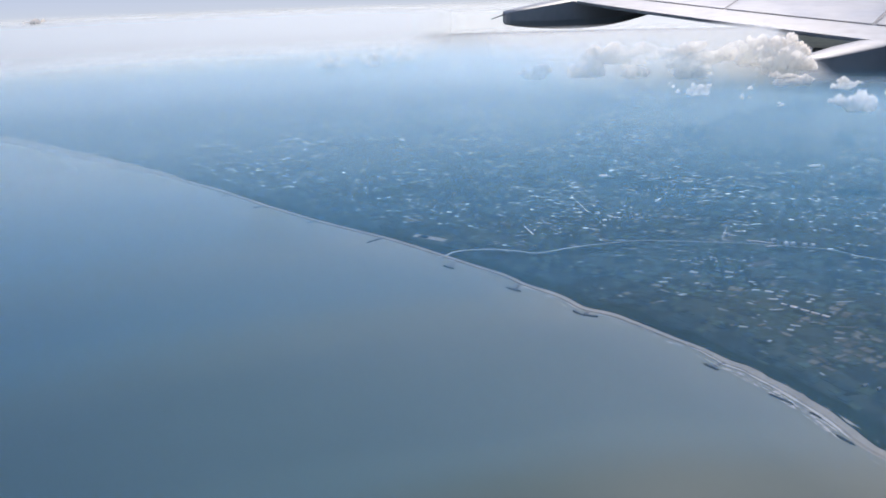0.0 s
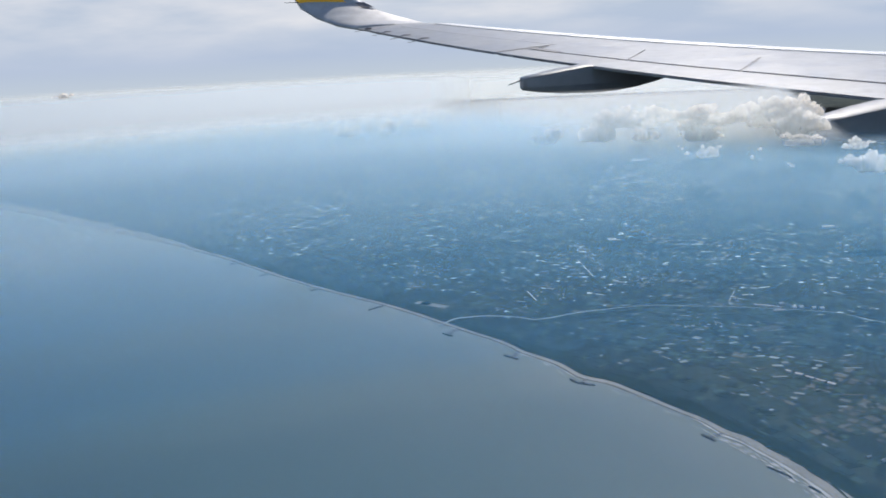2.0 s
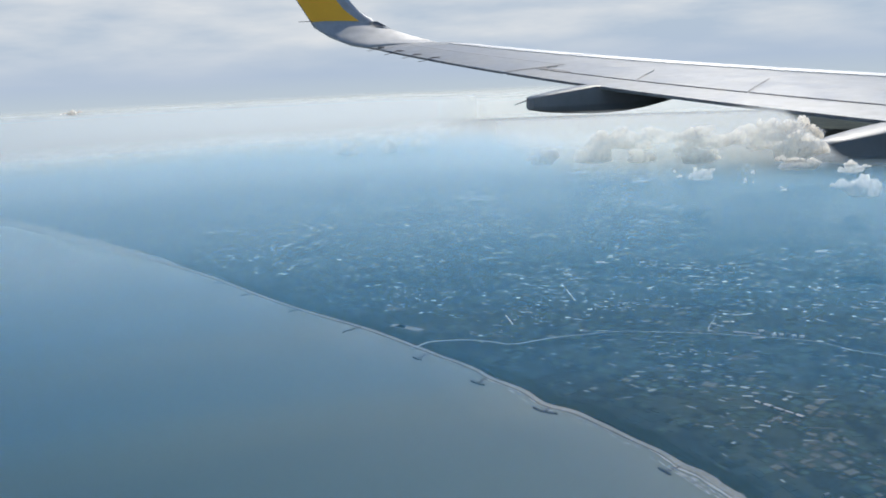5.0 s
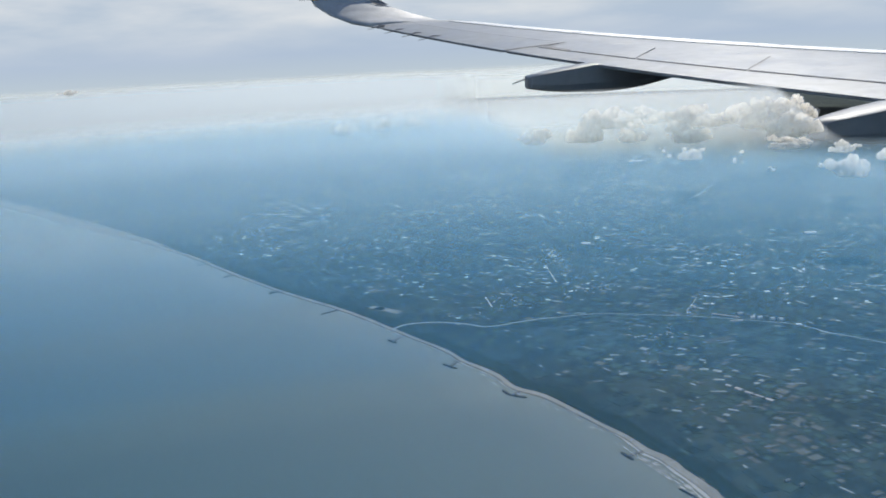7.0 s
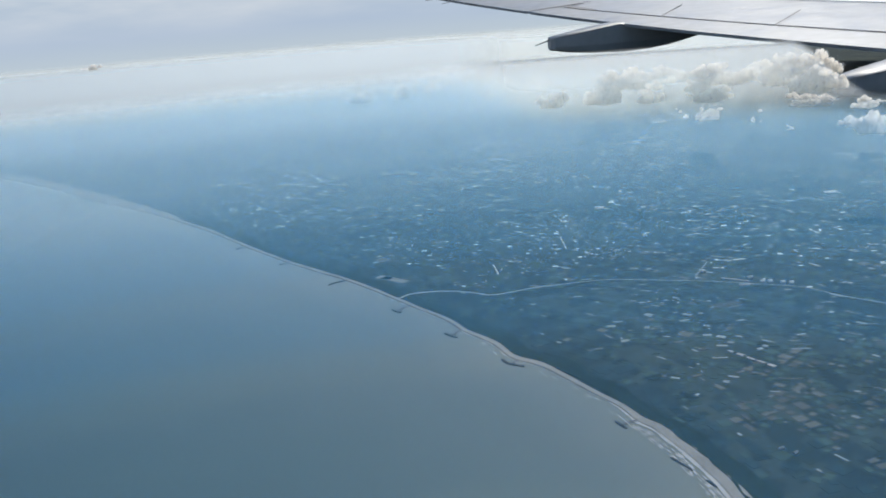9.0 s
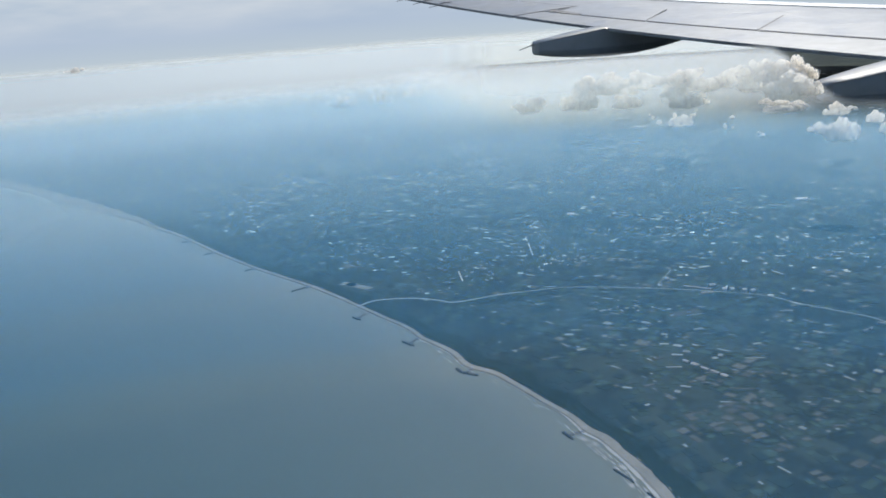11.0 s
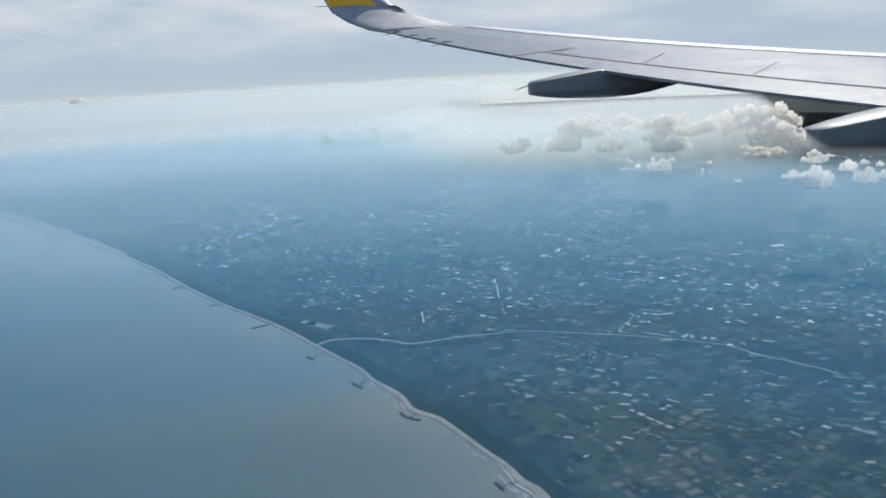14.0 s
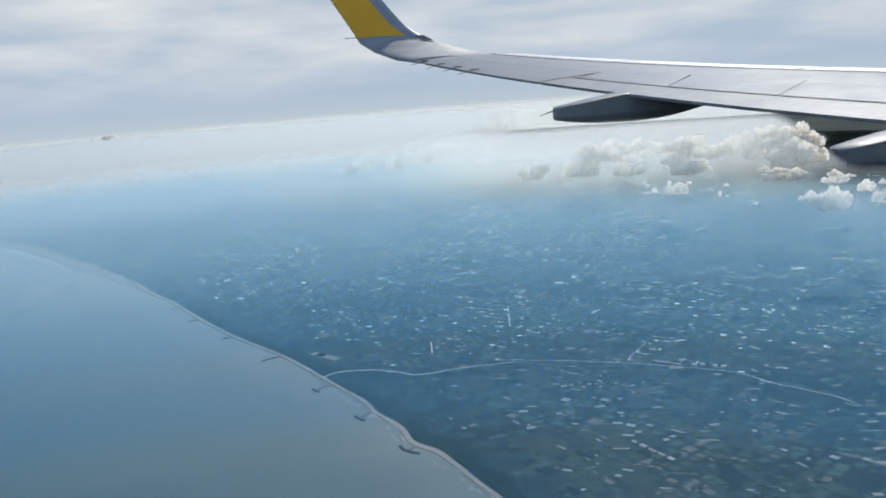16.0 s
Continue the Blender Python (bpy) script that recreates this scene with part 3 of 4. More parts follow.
def cloud(x, y, z, wide, high, kind_, turn=None, label="white fair-weather cumulus cloud with a flat base"):
    ob = new("cumulus_cloud", CLOUDS[kind_][0])
    a = rng.uniform(-0.5, 0.1) if turn is None else turn
    high = min(high, wide * 0.42)
    ob.matrix_world = Matrix.LocRotScale((x, y, z), Euler((0, 0, a)), (wide, wide * 0.36, high / 0.24))
    shell = new("veil", CLOUDS[kind_][1])
    shell.parent = ob
    tagged(shell, "thin torn edge of the cloud")
    return tagged(ob, label, "cloud", "clouds over the plain")


# clusters: distance, bearings of both ends, how far below the horizon base and top are seen, in degrees
for d, a0, a1, base_, top_ in ((1135, 10.4, 12.9, -8.15, -7.35), (1125, 9.8, 10.4, -7.7, -7.4), (1111, 13.9, 15.2, -8.4, -7.45), (1020, 19.8, 23.0, -9.1, -7.5), (1015, 22.6, 24.8, -8.7, -7.4),
                               (1010, 24.6, 28.0, -8.6, -7.6), (1060, 16.4, 17.1, -8.9, -8.6), (1370, 0.9, 3.1, -6.9, -5.9), (1330, 3.6, 6.8, -6.8, -5.0), (1290, 7.1, 9.5, -6.9, -5.0),
                               (1300, 10.5, 13.3, -6.95, -5.0), (1280, 10.5, 12.9, -7.05, -6.2), (1340, 5.0, 9.4, -6.0, -4.7), (1320, 10.0, 14.6, -6.0, -4.6), (1370, 13.3, 18.9, -6.1, -4.3),
                               (1340, 16.0, 19.3, -6.7, -5.1), (1330, 18.0, 19.7, -6.5, -5.4), (1150, 19.6, 21.6, -7.7, -7.1), (1170, 15.6, 19.4, -7.5, -6.8),
                               (1700, -11.4, -9.6, -5.7, -4.9), (1700, -8.8, -7.0, -5.65, -4.9), (1700, -6.6, -5.1, -5.4, -4.75), (1720, -4.6, -3.6, -5.5, -4.9), (1650, -2.9, -1.5, -6.1, -5.3),
                               (1640, -0.4, 1.9, -5.75, -4.9), (2340, -27.4, -26.0, -2.15, -1.85)):
    a = radians((a0 + a1) / 2)
    east, north = math.sin(a), math.cos(a)
    w_ = d * radians(a1 - a0)
    z_, h_ = level(d, base_), d * math.tan(radians(top_ - base_))
    big = w_ > 36
    cloud(MID.x + d * east, MID.y + d * north, z_, w_ * 1.1, h_, rng.randrange(5) if big else 5 + rng.randrange(2), label="white fair-weather cumulus cloud with a flat base" if big else "small white cloud shred")
    for k in range(int(w_ / 7) if big else 2):
        along, deep = rng.uniform(-0.5, 0.5) * w_, rng.uniform(-15, 15)
        f = rng.uniform(0.25, 0.6)
        cloud(MID.x + (d + deep) * east + along * north, MID.y + (d + deep) * north - along * east, z_ + rng.uniform(0.0, 0.72) * h_, w_ * f, h_ * rng.uniform(0.3, 0.6), rng.randrange(7),
              label="small white cumulus beside a larger cloud")


# ---- aircraft wing ----
SIZE = 224.0  # one unit of the wing's own plan in metres here
wing = tagged(new("aircraft_wing"), "light grey airliner wing with an upturned yellow-panelled tip", "aircraft wing")
wing.matrix_world = Matrix.Translation(MID)


def place(lat, fwd, up):
    """The wing stands a little nose down."""
    dip = radians(-0.62)
    ahead, height = fwd * math.cos(dip) - up * math.sin(dip) - 0.154, fwd * math.sin(dip) + up * math.cos(dip) - 0.022
    return (LEFT * (lat + 0.122) + AHEAD * ahead + Vector((0, 0, height))) * SIZE


def te(lat):
    return 6.65 - 0.21 * lat


def le(lat):
    return 13.2 - 0.51 * lat


def rise(lat):
    """Height of the trailing edge: dihedral with a little bend."""
    return -0.80 + 0.0245 * lat + 0.00345 * lat * lat


def thickness(x):
    return 5 * 0.115 * (0.2969 * math.sqrt(x) - 0.126 * x - 0.3516 * x ** 2 + 0.2843 * x ** 3 - 0.1036 * x ** 4)


def top(lat, s, lift=0.0):
    """Upper skin at a share s of the chord, 0 at the trailing edge."""
    c = le(lat) - te(lat)
    return place(lat, te(lat) + s * c, rise(lat) - 0.042 * c * s + c * thickness(1 - s) + lift)


def under(lat, s, lift=0.0):
    c = le(lat) - te(lat)
    return place(lat, te(lat) + s * c, rise(lat) - 0.042 * c * s - 0.75 * c * thickness(1 - s) - lift)


SHARES = [0, 0.04, 0.1, 0.18, 0.27, 0.36, 0.45, 0.54, 0.62, 0.7, 0.78, 0.85, 0.91, 0.95, 0.98, 1.0]


def loft(rings):
    n = len(rings[0])
    verts = [p for ring in rings for p in ring]
    faces = []
    for k in range(len(rings) - 1):
        for i in range(n):
            j = (i + 1) % n
            faces.append((k * n + i, k * n + j, (k + 1) * n + j, (k + 1) * n + i))
    faces.append(tuple(reversed(range(n))))
    faces.append(tuple(range((len(rings) - 1) * n, len(rings) * n)))
    return verts, faces


rings = []
for k in range(25):
    lat = 3.6 + (15.0 - 3.6) * k / 24
    rings.append([top(lat, s) for s in SHARES] + [under(lat, s) for s in reversed(SHARES[1:-1])] + [under(lat, 0, 0.012)])
v, f = loft(rings)
part("wing_skin", v, f, WING, wing, "smooth light grey upper skin", smooth=True)


def plate(name, lat0, lat1, s0, s1, mat, label, lift=0.012, n=10, slant=0.0, parent=wing):
    """A panel of the upper skin, standing a little proud, with edges of its own."""
    verts, faces, m = [], [], 6
    for side in (lift, -0.02):
        for i in range(n + 1):
            for j in range(m + 1):
                s = s0 + (s1 - s0) * j / m
                lat = lat0 + (lat1 - lat0) * i / n + slant * (j / m - 0.5)
                verts.append(top(lat, s, side))
    w, half = m + 1, (n + 1) * (m + 1)
    for i in range(n):
        for j in range(m):
            a = i * w + j
            faces.append((a, a + 1, a + w + 1, a + w))
    edge = [i * w for i in range(n + 1)] + [n * w + j for j in range(1, w)] + [i * w + m for i in range(n - 1, -1, -1)] + [j for j in range(m - 1, 0, -1)]
    for a, b in zip(edge, edge[1:] + edge[:1]):
        faces.append((a, b, b + half, a + half))
    return part(name, verts, faces, mat, parent, label)


def seam(lat0, s0, lat1, s1, wide=0.018, lift=0.016, mat=DARK, name="panel_gap", label="dark gap between panels"):
    n = 14
    verts, faces = [], []
    for i in range(n + 1):
        t = i / n
        lat, s = lat0 + (lat1 - lat0) * t, s0 + (s1 - s0) * t
        c = le(lat) - te(lat)
        if abs(lat1 - lat0) > abs((s1 - s0) * c):
            a, b = top(lat, s - wide / c / 2, lift), top(lat, s + wide / c / 2, lift)
        else:
            a, b = top(lat - wide / 2, s, lift), top(lat + wide / 2, s, lift)
        verts += [a, b]
        if i:
            k = 2 * i
            faces.append((k - 2, k - 1, k + 1, k))
    return part(name, verts, faces, mat, wing, label)


plate("aileron", 10.95, 14.55, 0.0, 0.25, PANEL, "hinged outer aileron at the trailing edge")
plate("flap", 3.7, 10.85, 0.0, 0.115, PANEL, "long grey flap along the trailing edge", n=16)
for lo, hi in ((9.07, 10.6), (7.52, 9.03), (5.97, 7.48), (4.4, 5.93)):
    plate("spoiler", lo + 0.3, hi + 0.3, 0.135, 0.345, WING, "flat spoiler panel", slant=0.6)
seam(10.9, 0.0, 10.9, 0.27, 0.05)
seam(10.9, 0.262, 14.6, 0.262, 0.03)
seam(14.6, 0.0, 14.6, 0.26, 0.025)
seam(3.7, 0.125, 10.85, 0.125, 0.018)
seam(9.05, 0.135, 9.35, 0.245, 0.02)
seam(7.5, 0.135, 8.1, 0.346, 0.024)
seam(5.95, 0.135, 6.55, 0.346, 0.024)
seam(10.2, 0.13, 10.85, 0.15, 0.09)
# bare metal slats along the nose
for lo, hi in ((3.7, 6.4), (6.45, 9.2), (9.25, 12.0), (12.05, 14.7)):
    plate("slat", lo, hi, 0.585, 0.995, BARE, "bright bare-metal slat on the leading edge", lift=0.008)
seam(3.7, 0.575, 14.7, 0.575, 0.018)
# lip of the trailing edge
lip_v, lip_f = [], []
for i in range(41):
    lat = 3.7 + (14.95 - 3.7) * i / 40
    p, q = top(lat, -0.004, 0.002), under(lat, -0.004, 0.002)
    lip_v += [p, q]
    if i:
        lip_f.append((2 * i - 2, 2 * i - 1, 2 * i + 1, 2 * i))
part("trailing_edge", lip_v, lip_f, DARK, wing, "thin dark trailing edge lip")

# the upturned tip: lateral, height, trailing and leading edge, half thickness, lean of the section
TIP = [(15.0, rise(15.0), 3.5, 5.55, 0.085, 0.0), (15.3, 0.42, 3.17, 4.90, 0.075, 0.16), (15.55, 0.55, 2.90, 4.39, 0.065, 0.38), (15.78, 0.73, 2.68, 3.91, 0.055, 0.75),
       (15.95, 1.02, 2.54, 3.54, 0.045, 1.05), (16.07, 1.35, 2.36, 3.29, 0.040, 1.2), (16.2, 1.70, 2.17, 3.06, 0.036, 1.25), (16.45, 2.60, 1.74, 2.46, 0.025, 1.28), (16.5, 2.75, 1.72, 2.19, 0.012, 1.28)]


def tip_at(k, s, side, lift=0.0):
    i = min(int(k), len(TIP) - 2)
    t = k - i
    lat, up, a, b, h, lean = (TIP[i][j] * (1 - t) + TIP[i + 1][j] * t for j in range(6))
    d = side * (h * max(0.0, 4 * s * (1 - s)) ** 0.5 * (1.1 - 0.3 * s) + lift)
    return place(lat - d * math.sin(lean), a + (b - a) * s, up + d * math.cos(lean) - 0.042 * (b - a) * s * max(0, 1 - k / 2))


rings = []
for k in np.linspace(0, len(TIP) - 1, 33):
    rings.append([tip_at(k, s, 1) for s in SHARES] + [tip_at(k, s, -1) for s in reversed(SHARES[1:-1])])
v, f = loft(rings)
winglet = part("winglet", v, f, TIP_PAINT, wing, "upturned grey winglet", smooth=True)


def tip_sheet(name, k0, k1, s0, s1, mat, parent, label, lift=0.006, bend=0.0):
    verts, faces, n, m = [], [], 16, 6
    for i in range(n + 1):
        for j in range(m + 1):
            s = s0 + (s1 - s0) * j / m
            k = k0 + (k1 - k0) * i / n + bend * (s - s0) * (1 - i / n)
            verts.append(tip_at(k, s, 1, lift))
    w = m + 1
    for i in range(n):
        for j in range(m):
            a = i * w + j
            faces.append((a, a + 1, a + w + 1, a + w))
    return part(name, verts, faces, mat, parent, label, smooth=True)


tip_sheet("yellow_panel", 3.3, 7.6, 0.01, 0.73, YELLOW, winglet, "flat golden-yellow paint on the winglet", bend=-0.1)
tip_sheet("edge_strip", 3.0, 7.9, 0.9, 0.995, BARE, winglet, "bright metal leading edge strip", lift=0.004)
# plain white emblem: a ring of short bars
for a in range(0, 180, 45):
    ca, sa = math.cos(radians(a)), math.sin(radians(a))
    verts = []
    for u, w in ((-1, -1), (1, -1), (1, 1), (-1, 1)):
        dx, dy = u * 0.13, w * 0.016
        verts.append(tip_at(6.17 + (dx * sa + dy * ca) * 1.0, 0.36 + (dx * ca - dy * sa) * 1.05, 1, 0.012))
    part("emblem_bar", verts, [(0, 1, 2, 3)], WHITE, winglet, "white bar of a plain star emblem")
# small fairing where tip and wing meet
verts = [tip_at(2.75, 0.98, 1, 0.03), tip_at(3.2, 1.0, 1, 0.05), tip_at(3.2, 0.86, 1, 0.01), tip_at(2.75, 0.8, 1, 0.01), tip_at(3.25, 1.05, 1, 0.0), tip_at(2.75, 1.03, 1, 0.0)]
part("tip_light", verts, [(0, 1, 2, 3), (0, 5, 4, 1)], DARK, winglet, "dark lamp glass at the tip's leading edge")


def rod(name, a, b, r, mat, parent, label):
    a, b = Vector(a), Vector(b)
    d = (b - a).normalized()
    side = d.cross(Vector((0, 0, 1))).normalized()
    up = side.cross(d)
    verts, faces, n = [], [], 8
    for p, rr in ((a, r), (b, r * 0.6)):
        for i in range(n):
            t = 2 * math.pi * i / n
            verts.append(p + (side * math.cos(t) + up * math.sin(t)) * rr)
    for i in range(n):
        j = (i + 1) % n
        faces.append((i, j, n + j, n + i))
    faces += [tuple(reversed(range(n))), tuple(range(n, 2 * n))]
    return part(name, verts, faces, mat, parent, label)


for lat in (14.75, 14.1, 13.5, 12.95):
    a, b = top(lat, 0.06, 0.01), place(lat + 0.02, te(lat) - 0.16, rise(lat) - 0.028)
    rod("static_wick", a, b, 0.006 * SIZE, DARK, wing, "thin dark static discharge wick")
    foot = [top(lat - 0.03, 0.0, 0.012), top(lat + 0.03, 0.0, 0.012), top(lat + 0.025, 0.07, 0.02), top(lat - 0.025, 0.07, 0.02), top(lat, 0.02, 0.035)]
    part("wick_foot", foot, [(0, 1, 4), (1, 2, 4), (2, 3, 4), (3, 0, 4)], DARK, wing, "small dark foot of a wick")
for k in (3.35, 6.0):
    a = tip_at(k, 0.03, 1)
    rod("static_wick", a, a - AHEAD * 0.26 * SIZE, 0.007 * SIZE, DARK, winglet, "thin dark wick on the winglet")


def fairing(lat, big):
    """Flap track fairing: a deep canoe below the wing that ends in a blunt tail behind it; flat lower sides, a roof that runs up to the flap."""
    f0, z0 = te(lat) - 0.78 * big, rise(lat)
    # along: forward, keel, shoulder, ridge, half width
    line = [(0.0, -0.200, -0.125, -0.110, 0.05), (0.03, -0.215, -0.110, -0.095, 0.10), (0.2, -0.240, -0.085, -0.068, 0.14), (0.45, -0.262, -0.050, -0.028, 0.17), (0.78, -0.275, -0.006, 0.012, 0.19),
            (0.95, -0.275, -0.012, 0.004, 0.19), (1.2, -0.265, -0.02, -0.012, 0.19), (1.45, -0.240, -0.03, -0.02, 0.18), (1.7, -0.200, -0.04, -0.03, 0.16), (1.95, -0.155, -0.05, -0.04, 0.12), (2.2, -0.105, -0.06, -0.05, 0.05)]
    rings = []
    for x, keel, sh, ridge, w in line:
        x, w, keel = x * big, w * big, keel * 1.14
        keel, sh, ridge = keel * big, sh * big, ridge * big
        ring = []
        for dl, z in ((-0.45, keel), (-0.82, keel + 0.10 * (sh - keel)), (-0.97, keel + 0.35 * (sh - keel)), (-1.0, sh), (-0.85, sh + 0.6 * (ridge - sh)), (-0.25, ridge), (0.25, ridge), (0.85, sh + 0.6 * (ridge - sh)), (1.0, sh),
                      (0.97, keel + 0.35 * (sh - keel)), (0.82, keel + 0.10 * (sh - keel)), (0.45, keel)):
            ring.append(place(lat + dl * w, f0 + x, z0 + z))
        rings.append(ring)
    v_, f_ = loft(rings)
    body = part("flap_track_fairing", v_, f_, GREY, wing, "dark grey boat-shaped flap track fairing with a blunt tail")
    # pale roof between tail and flap
    roof_v, roof_f = [], []
    for i, ring in enumerate(rings[:5]):
        roof_v += [ring[k] + Vector((0, 0, 0.006 * SIZE)) for k in (3, 4, 5, 6, 7, 8)]
        if i:
            a = (i - 1) * 6
            roof_f += [(a + j, a + j + 1, a + j + 7, a + j + 6) for j in range(5)]
    part("fairing_roof", roof_v, roof_f, PANEL, body, "light grey upper face of the fairing", smooth=True)
    tail = place(lat, f0, z0 - 0.13 * big)
    rod("static_wick", tail, tail - AHEAD * 0.17 * SIZE - Vector((0, 0, 0.045 * SIZE)), 0.008 * SIZE, DARK, body, "thin wick on the fairing's tail")


fairing(9.17, 1.0)
fairing(5.40, 1.0)


# ---- breakwaters ----
def mound(points, wide, high, seed):
    """A rubble ridge of heaped rocks along a line: verts and faces."""
    r = random.Random(seed)
    line = smooth_line(points, 0.7)
    verts, faces, cols = [], [], 7
    for i, p in enumerate(line):
        d = line[min(i + 1, len(line) - 1)] - line[max(i - 1, 0)]
        d = d / (np.linalg.norm(d) + 1e-9)
        end = min(1.0, 0.45 + min(i, len(line) - 1 - i) * 0.3)
        for j in range(cols):
            u = (j / (cols - 1) * 2 - 1) * wide * 0.5 * end
            z = high * (1 - (2 * j / (cols - 1) - 1) ** 2) * end - 0.25 + (r.uniform(-0.25, 0.25) if 0 < j < cols - 1 else 0)
            verts.append((p[0] - d[1] * u + r.uniform(-0.2, 0.2), p[1] + d[0] * u + r.uniform(-0.2, 0.2), z))
        if i:
            a = (i - 1) * cols
            faces += [(a + j, a + j + 1, a + cols + j + 1, a + cols + j) for j in range(cols - 1)]
    return verts, faces


def breakwater(stem, head, label, wide=2.6):
    ob = tagged(new("breakwater"), label, "breakwater", "breakwaters along the beach")
    origin = Vector((*(stem or head)[0], 0))
    ob.location = origin
    for nm, pts in (("stem", stem), ("head", head)):
        if pts:
            sandy = nm == "stem" and head
            v_, f_ = mound(pts, wide * (1.7 if sandy else 1.0 if nm == "stem" else 1.25), 0.7 if sandy else 1.1, len(pts) + int(pts[0][0]))
            part(nm, [Vector(q) - origin for q in v_], f_, SPIT if sandy else ROCK, ob, "grey-brown sandy spit" if sandy else "")
    return ob


STRAIGHT = "straight dark rubble groyne running out from the beach"
TEE = "dark rubble breakwater with a cross head off the beach"
for tip, base in (((-310, 1044), (-299, 1056)), ((-254, 979), (-240, 994)), ((-206, 921), (-191, 936)), ((-138, 853), (-124, 865)), ((-71, 780), (-54, 795))):
    breakwater([base, ((tip[0] + base[0]) / 2, (tip[1] + base[1]) / 2), tip], None, STRAIGHT, 2.6)
breakwater([(14, 714), (8, 709), (5, 702)], [(0, 706), (4, 701), (9, 697)], TEE)
breakwater([(65, 658), (59, 650), (56, 643)], [(49, 648), (54, 642), (60, 637)], TEE)
breakwater([(111, 597), (106, 592), (102, 586)], [(94, 594), (99, 586), (110, 580)], TEE)
breakwater([(176, 498), (170, 496), (165, 492)], [(162, 498), (165, 493), (168, 488)], TEE, 2.2)
breakwater(None, [(187, 455), (191, 449), (196, 441)], "low detached dark rubble reef off the beach", 1.5)
breakwater(None, [(201, 432), (205, 425)], "short detached dark rubble reef off the beach", 1.5)
breakwater(None, [(205, 407), (207, 402), (210, 396)], "low detached dark rubble reef off the beach", 1.6)

# ---- surf ----
def surf():
    """Broken white lines of foam in the shallows."""
    r = random.Random(5)
    verts, faces = [], []
    for i in range(360):
        y = r.choice((r.uniform(405, 505), r.uniform(380, 760), r.uniform(400, 480), r.uniform(580, 720)))
        k = int(np.abs(CY - y).argmin())
        near = 1.0 if 410 < y < 500 else 0.45
        if r.random() > near:
            continue
        off = r.uniform(0.0, 1.6) if r.random() < 0.45 else r.uniform(3.0, 9.5 if near == 1.0 else 7.5)
        n = 3 if off < 1.6 else 2
        line = []
        for q in range(n):
            kk = min(k + q, len(CX) - 2)
            dx, dy = CX[kk + 1] - CX[kk - 1], CY[kk + 1] - CY[kk - 1]
            s = math.hypot(dx, dy)
            t = r.random()
            line.append(np.array((CX[kk] - dy / s * off + r.uniform(-0.5, 0.5), CY[kk] + dx / s * off + r.uniform(-0.5, 0.5))))
        if len(line) < 2:
            continue
        w = r.uniform(0.25, 0.8)
        v_, f_ = ribbon(smooth_line(line, 2.0), lambda t: w * (0.15 + math.sin(math.pi * min(1, max(0, t)))), 0.22 + 0.0004 * i)
        o = len(verts)
        verts += v_
        faces += [tuple(a + o for a in q) for q in f_]
    thing("surf", verts, faces, FOAM, "broken white surf along the beach", "surf", kind="stuff")


surf()
# ---- coastal wood ----
shore_strip("coastal_wood", [(5.0 + 1.6 * j, 0.5 if j in (0, 9) else 0.75) for j in range(10)], WOOD, "dark pine wood behind the beach", "wood", "stuff", 300, 1085, 0.5, 0.22)


# ---- fields ----
def split(x0, y0, x1, y1, r, least, out):
    """Halves a rectangle again and again into parcels."""
    w, h = x1 - x0, y1 - y0
    if max(w, h) < least * r.uniform(1.0, 2.2):
        out.append((x0, y0, x1, y1))
    elif w > h:
        c = x0 + w * r.uniform(0.35, 0.65)
        split(x0, y0, c, y1, r, least, out)
        split(c, y0, x1, y1, r, least, out)
    else:
        c = y0 + h * r.uniform(0.35, 0.65)
        split(x0, y0, x1, c, r, least, out)
        split(x0, c, x1, y1, r, least, out)


def slab(x, y, w, h, a, z):
    """A low block with a bevelled rim: 8 vertices."""
    ca, sa = math.cos(a), math.sin(a)
    verts = []
    for k, zz in ((1.0, 0.4), (0.94, z)):
        for u, v_ in ((-1, -1), (1, -1), (1, 1), (-1, 1)):
            dx, dy = u * w * 0.5 * k, v_ * h * 0.5 * k
            verts.append((x + dx * ca - dy * sa, y + dx * sa + dy * ca, zz))
    return verts, [(4, 5, 6, 7), (0, 1, 5, 4), (1, 2, 6, 5), (2, 3, 7, 6), (3, 0, 4, 7)]


FIELDS = {"dark": ([], []), "green": ([], []), "tan": ([], []), "pale": ([], []), "roof": ([], []), "glass": ([], []), "bright": ([], [])}
NEAR = []
fr = random.Random(3)


def add_piece(key, piece):
    vs, fs = FIELDS[key]
    o = len(vs)
    vs.extend(piece[0])
    fs.extend(tuple(a + o for a in q) for q in piece[1])


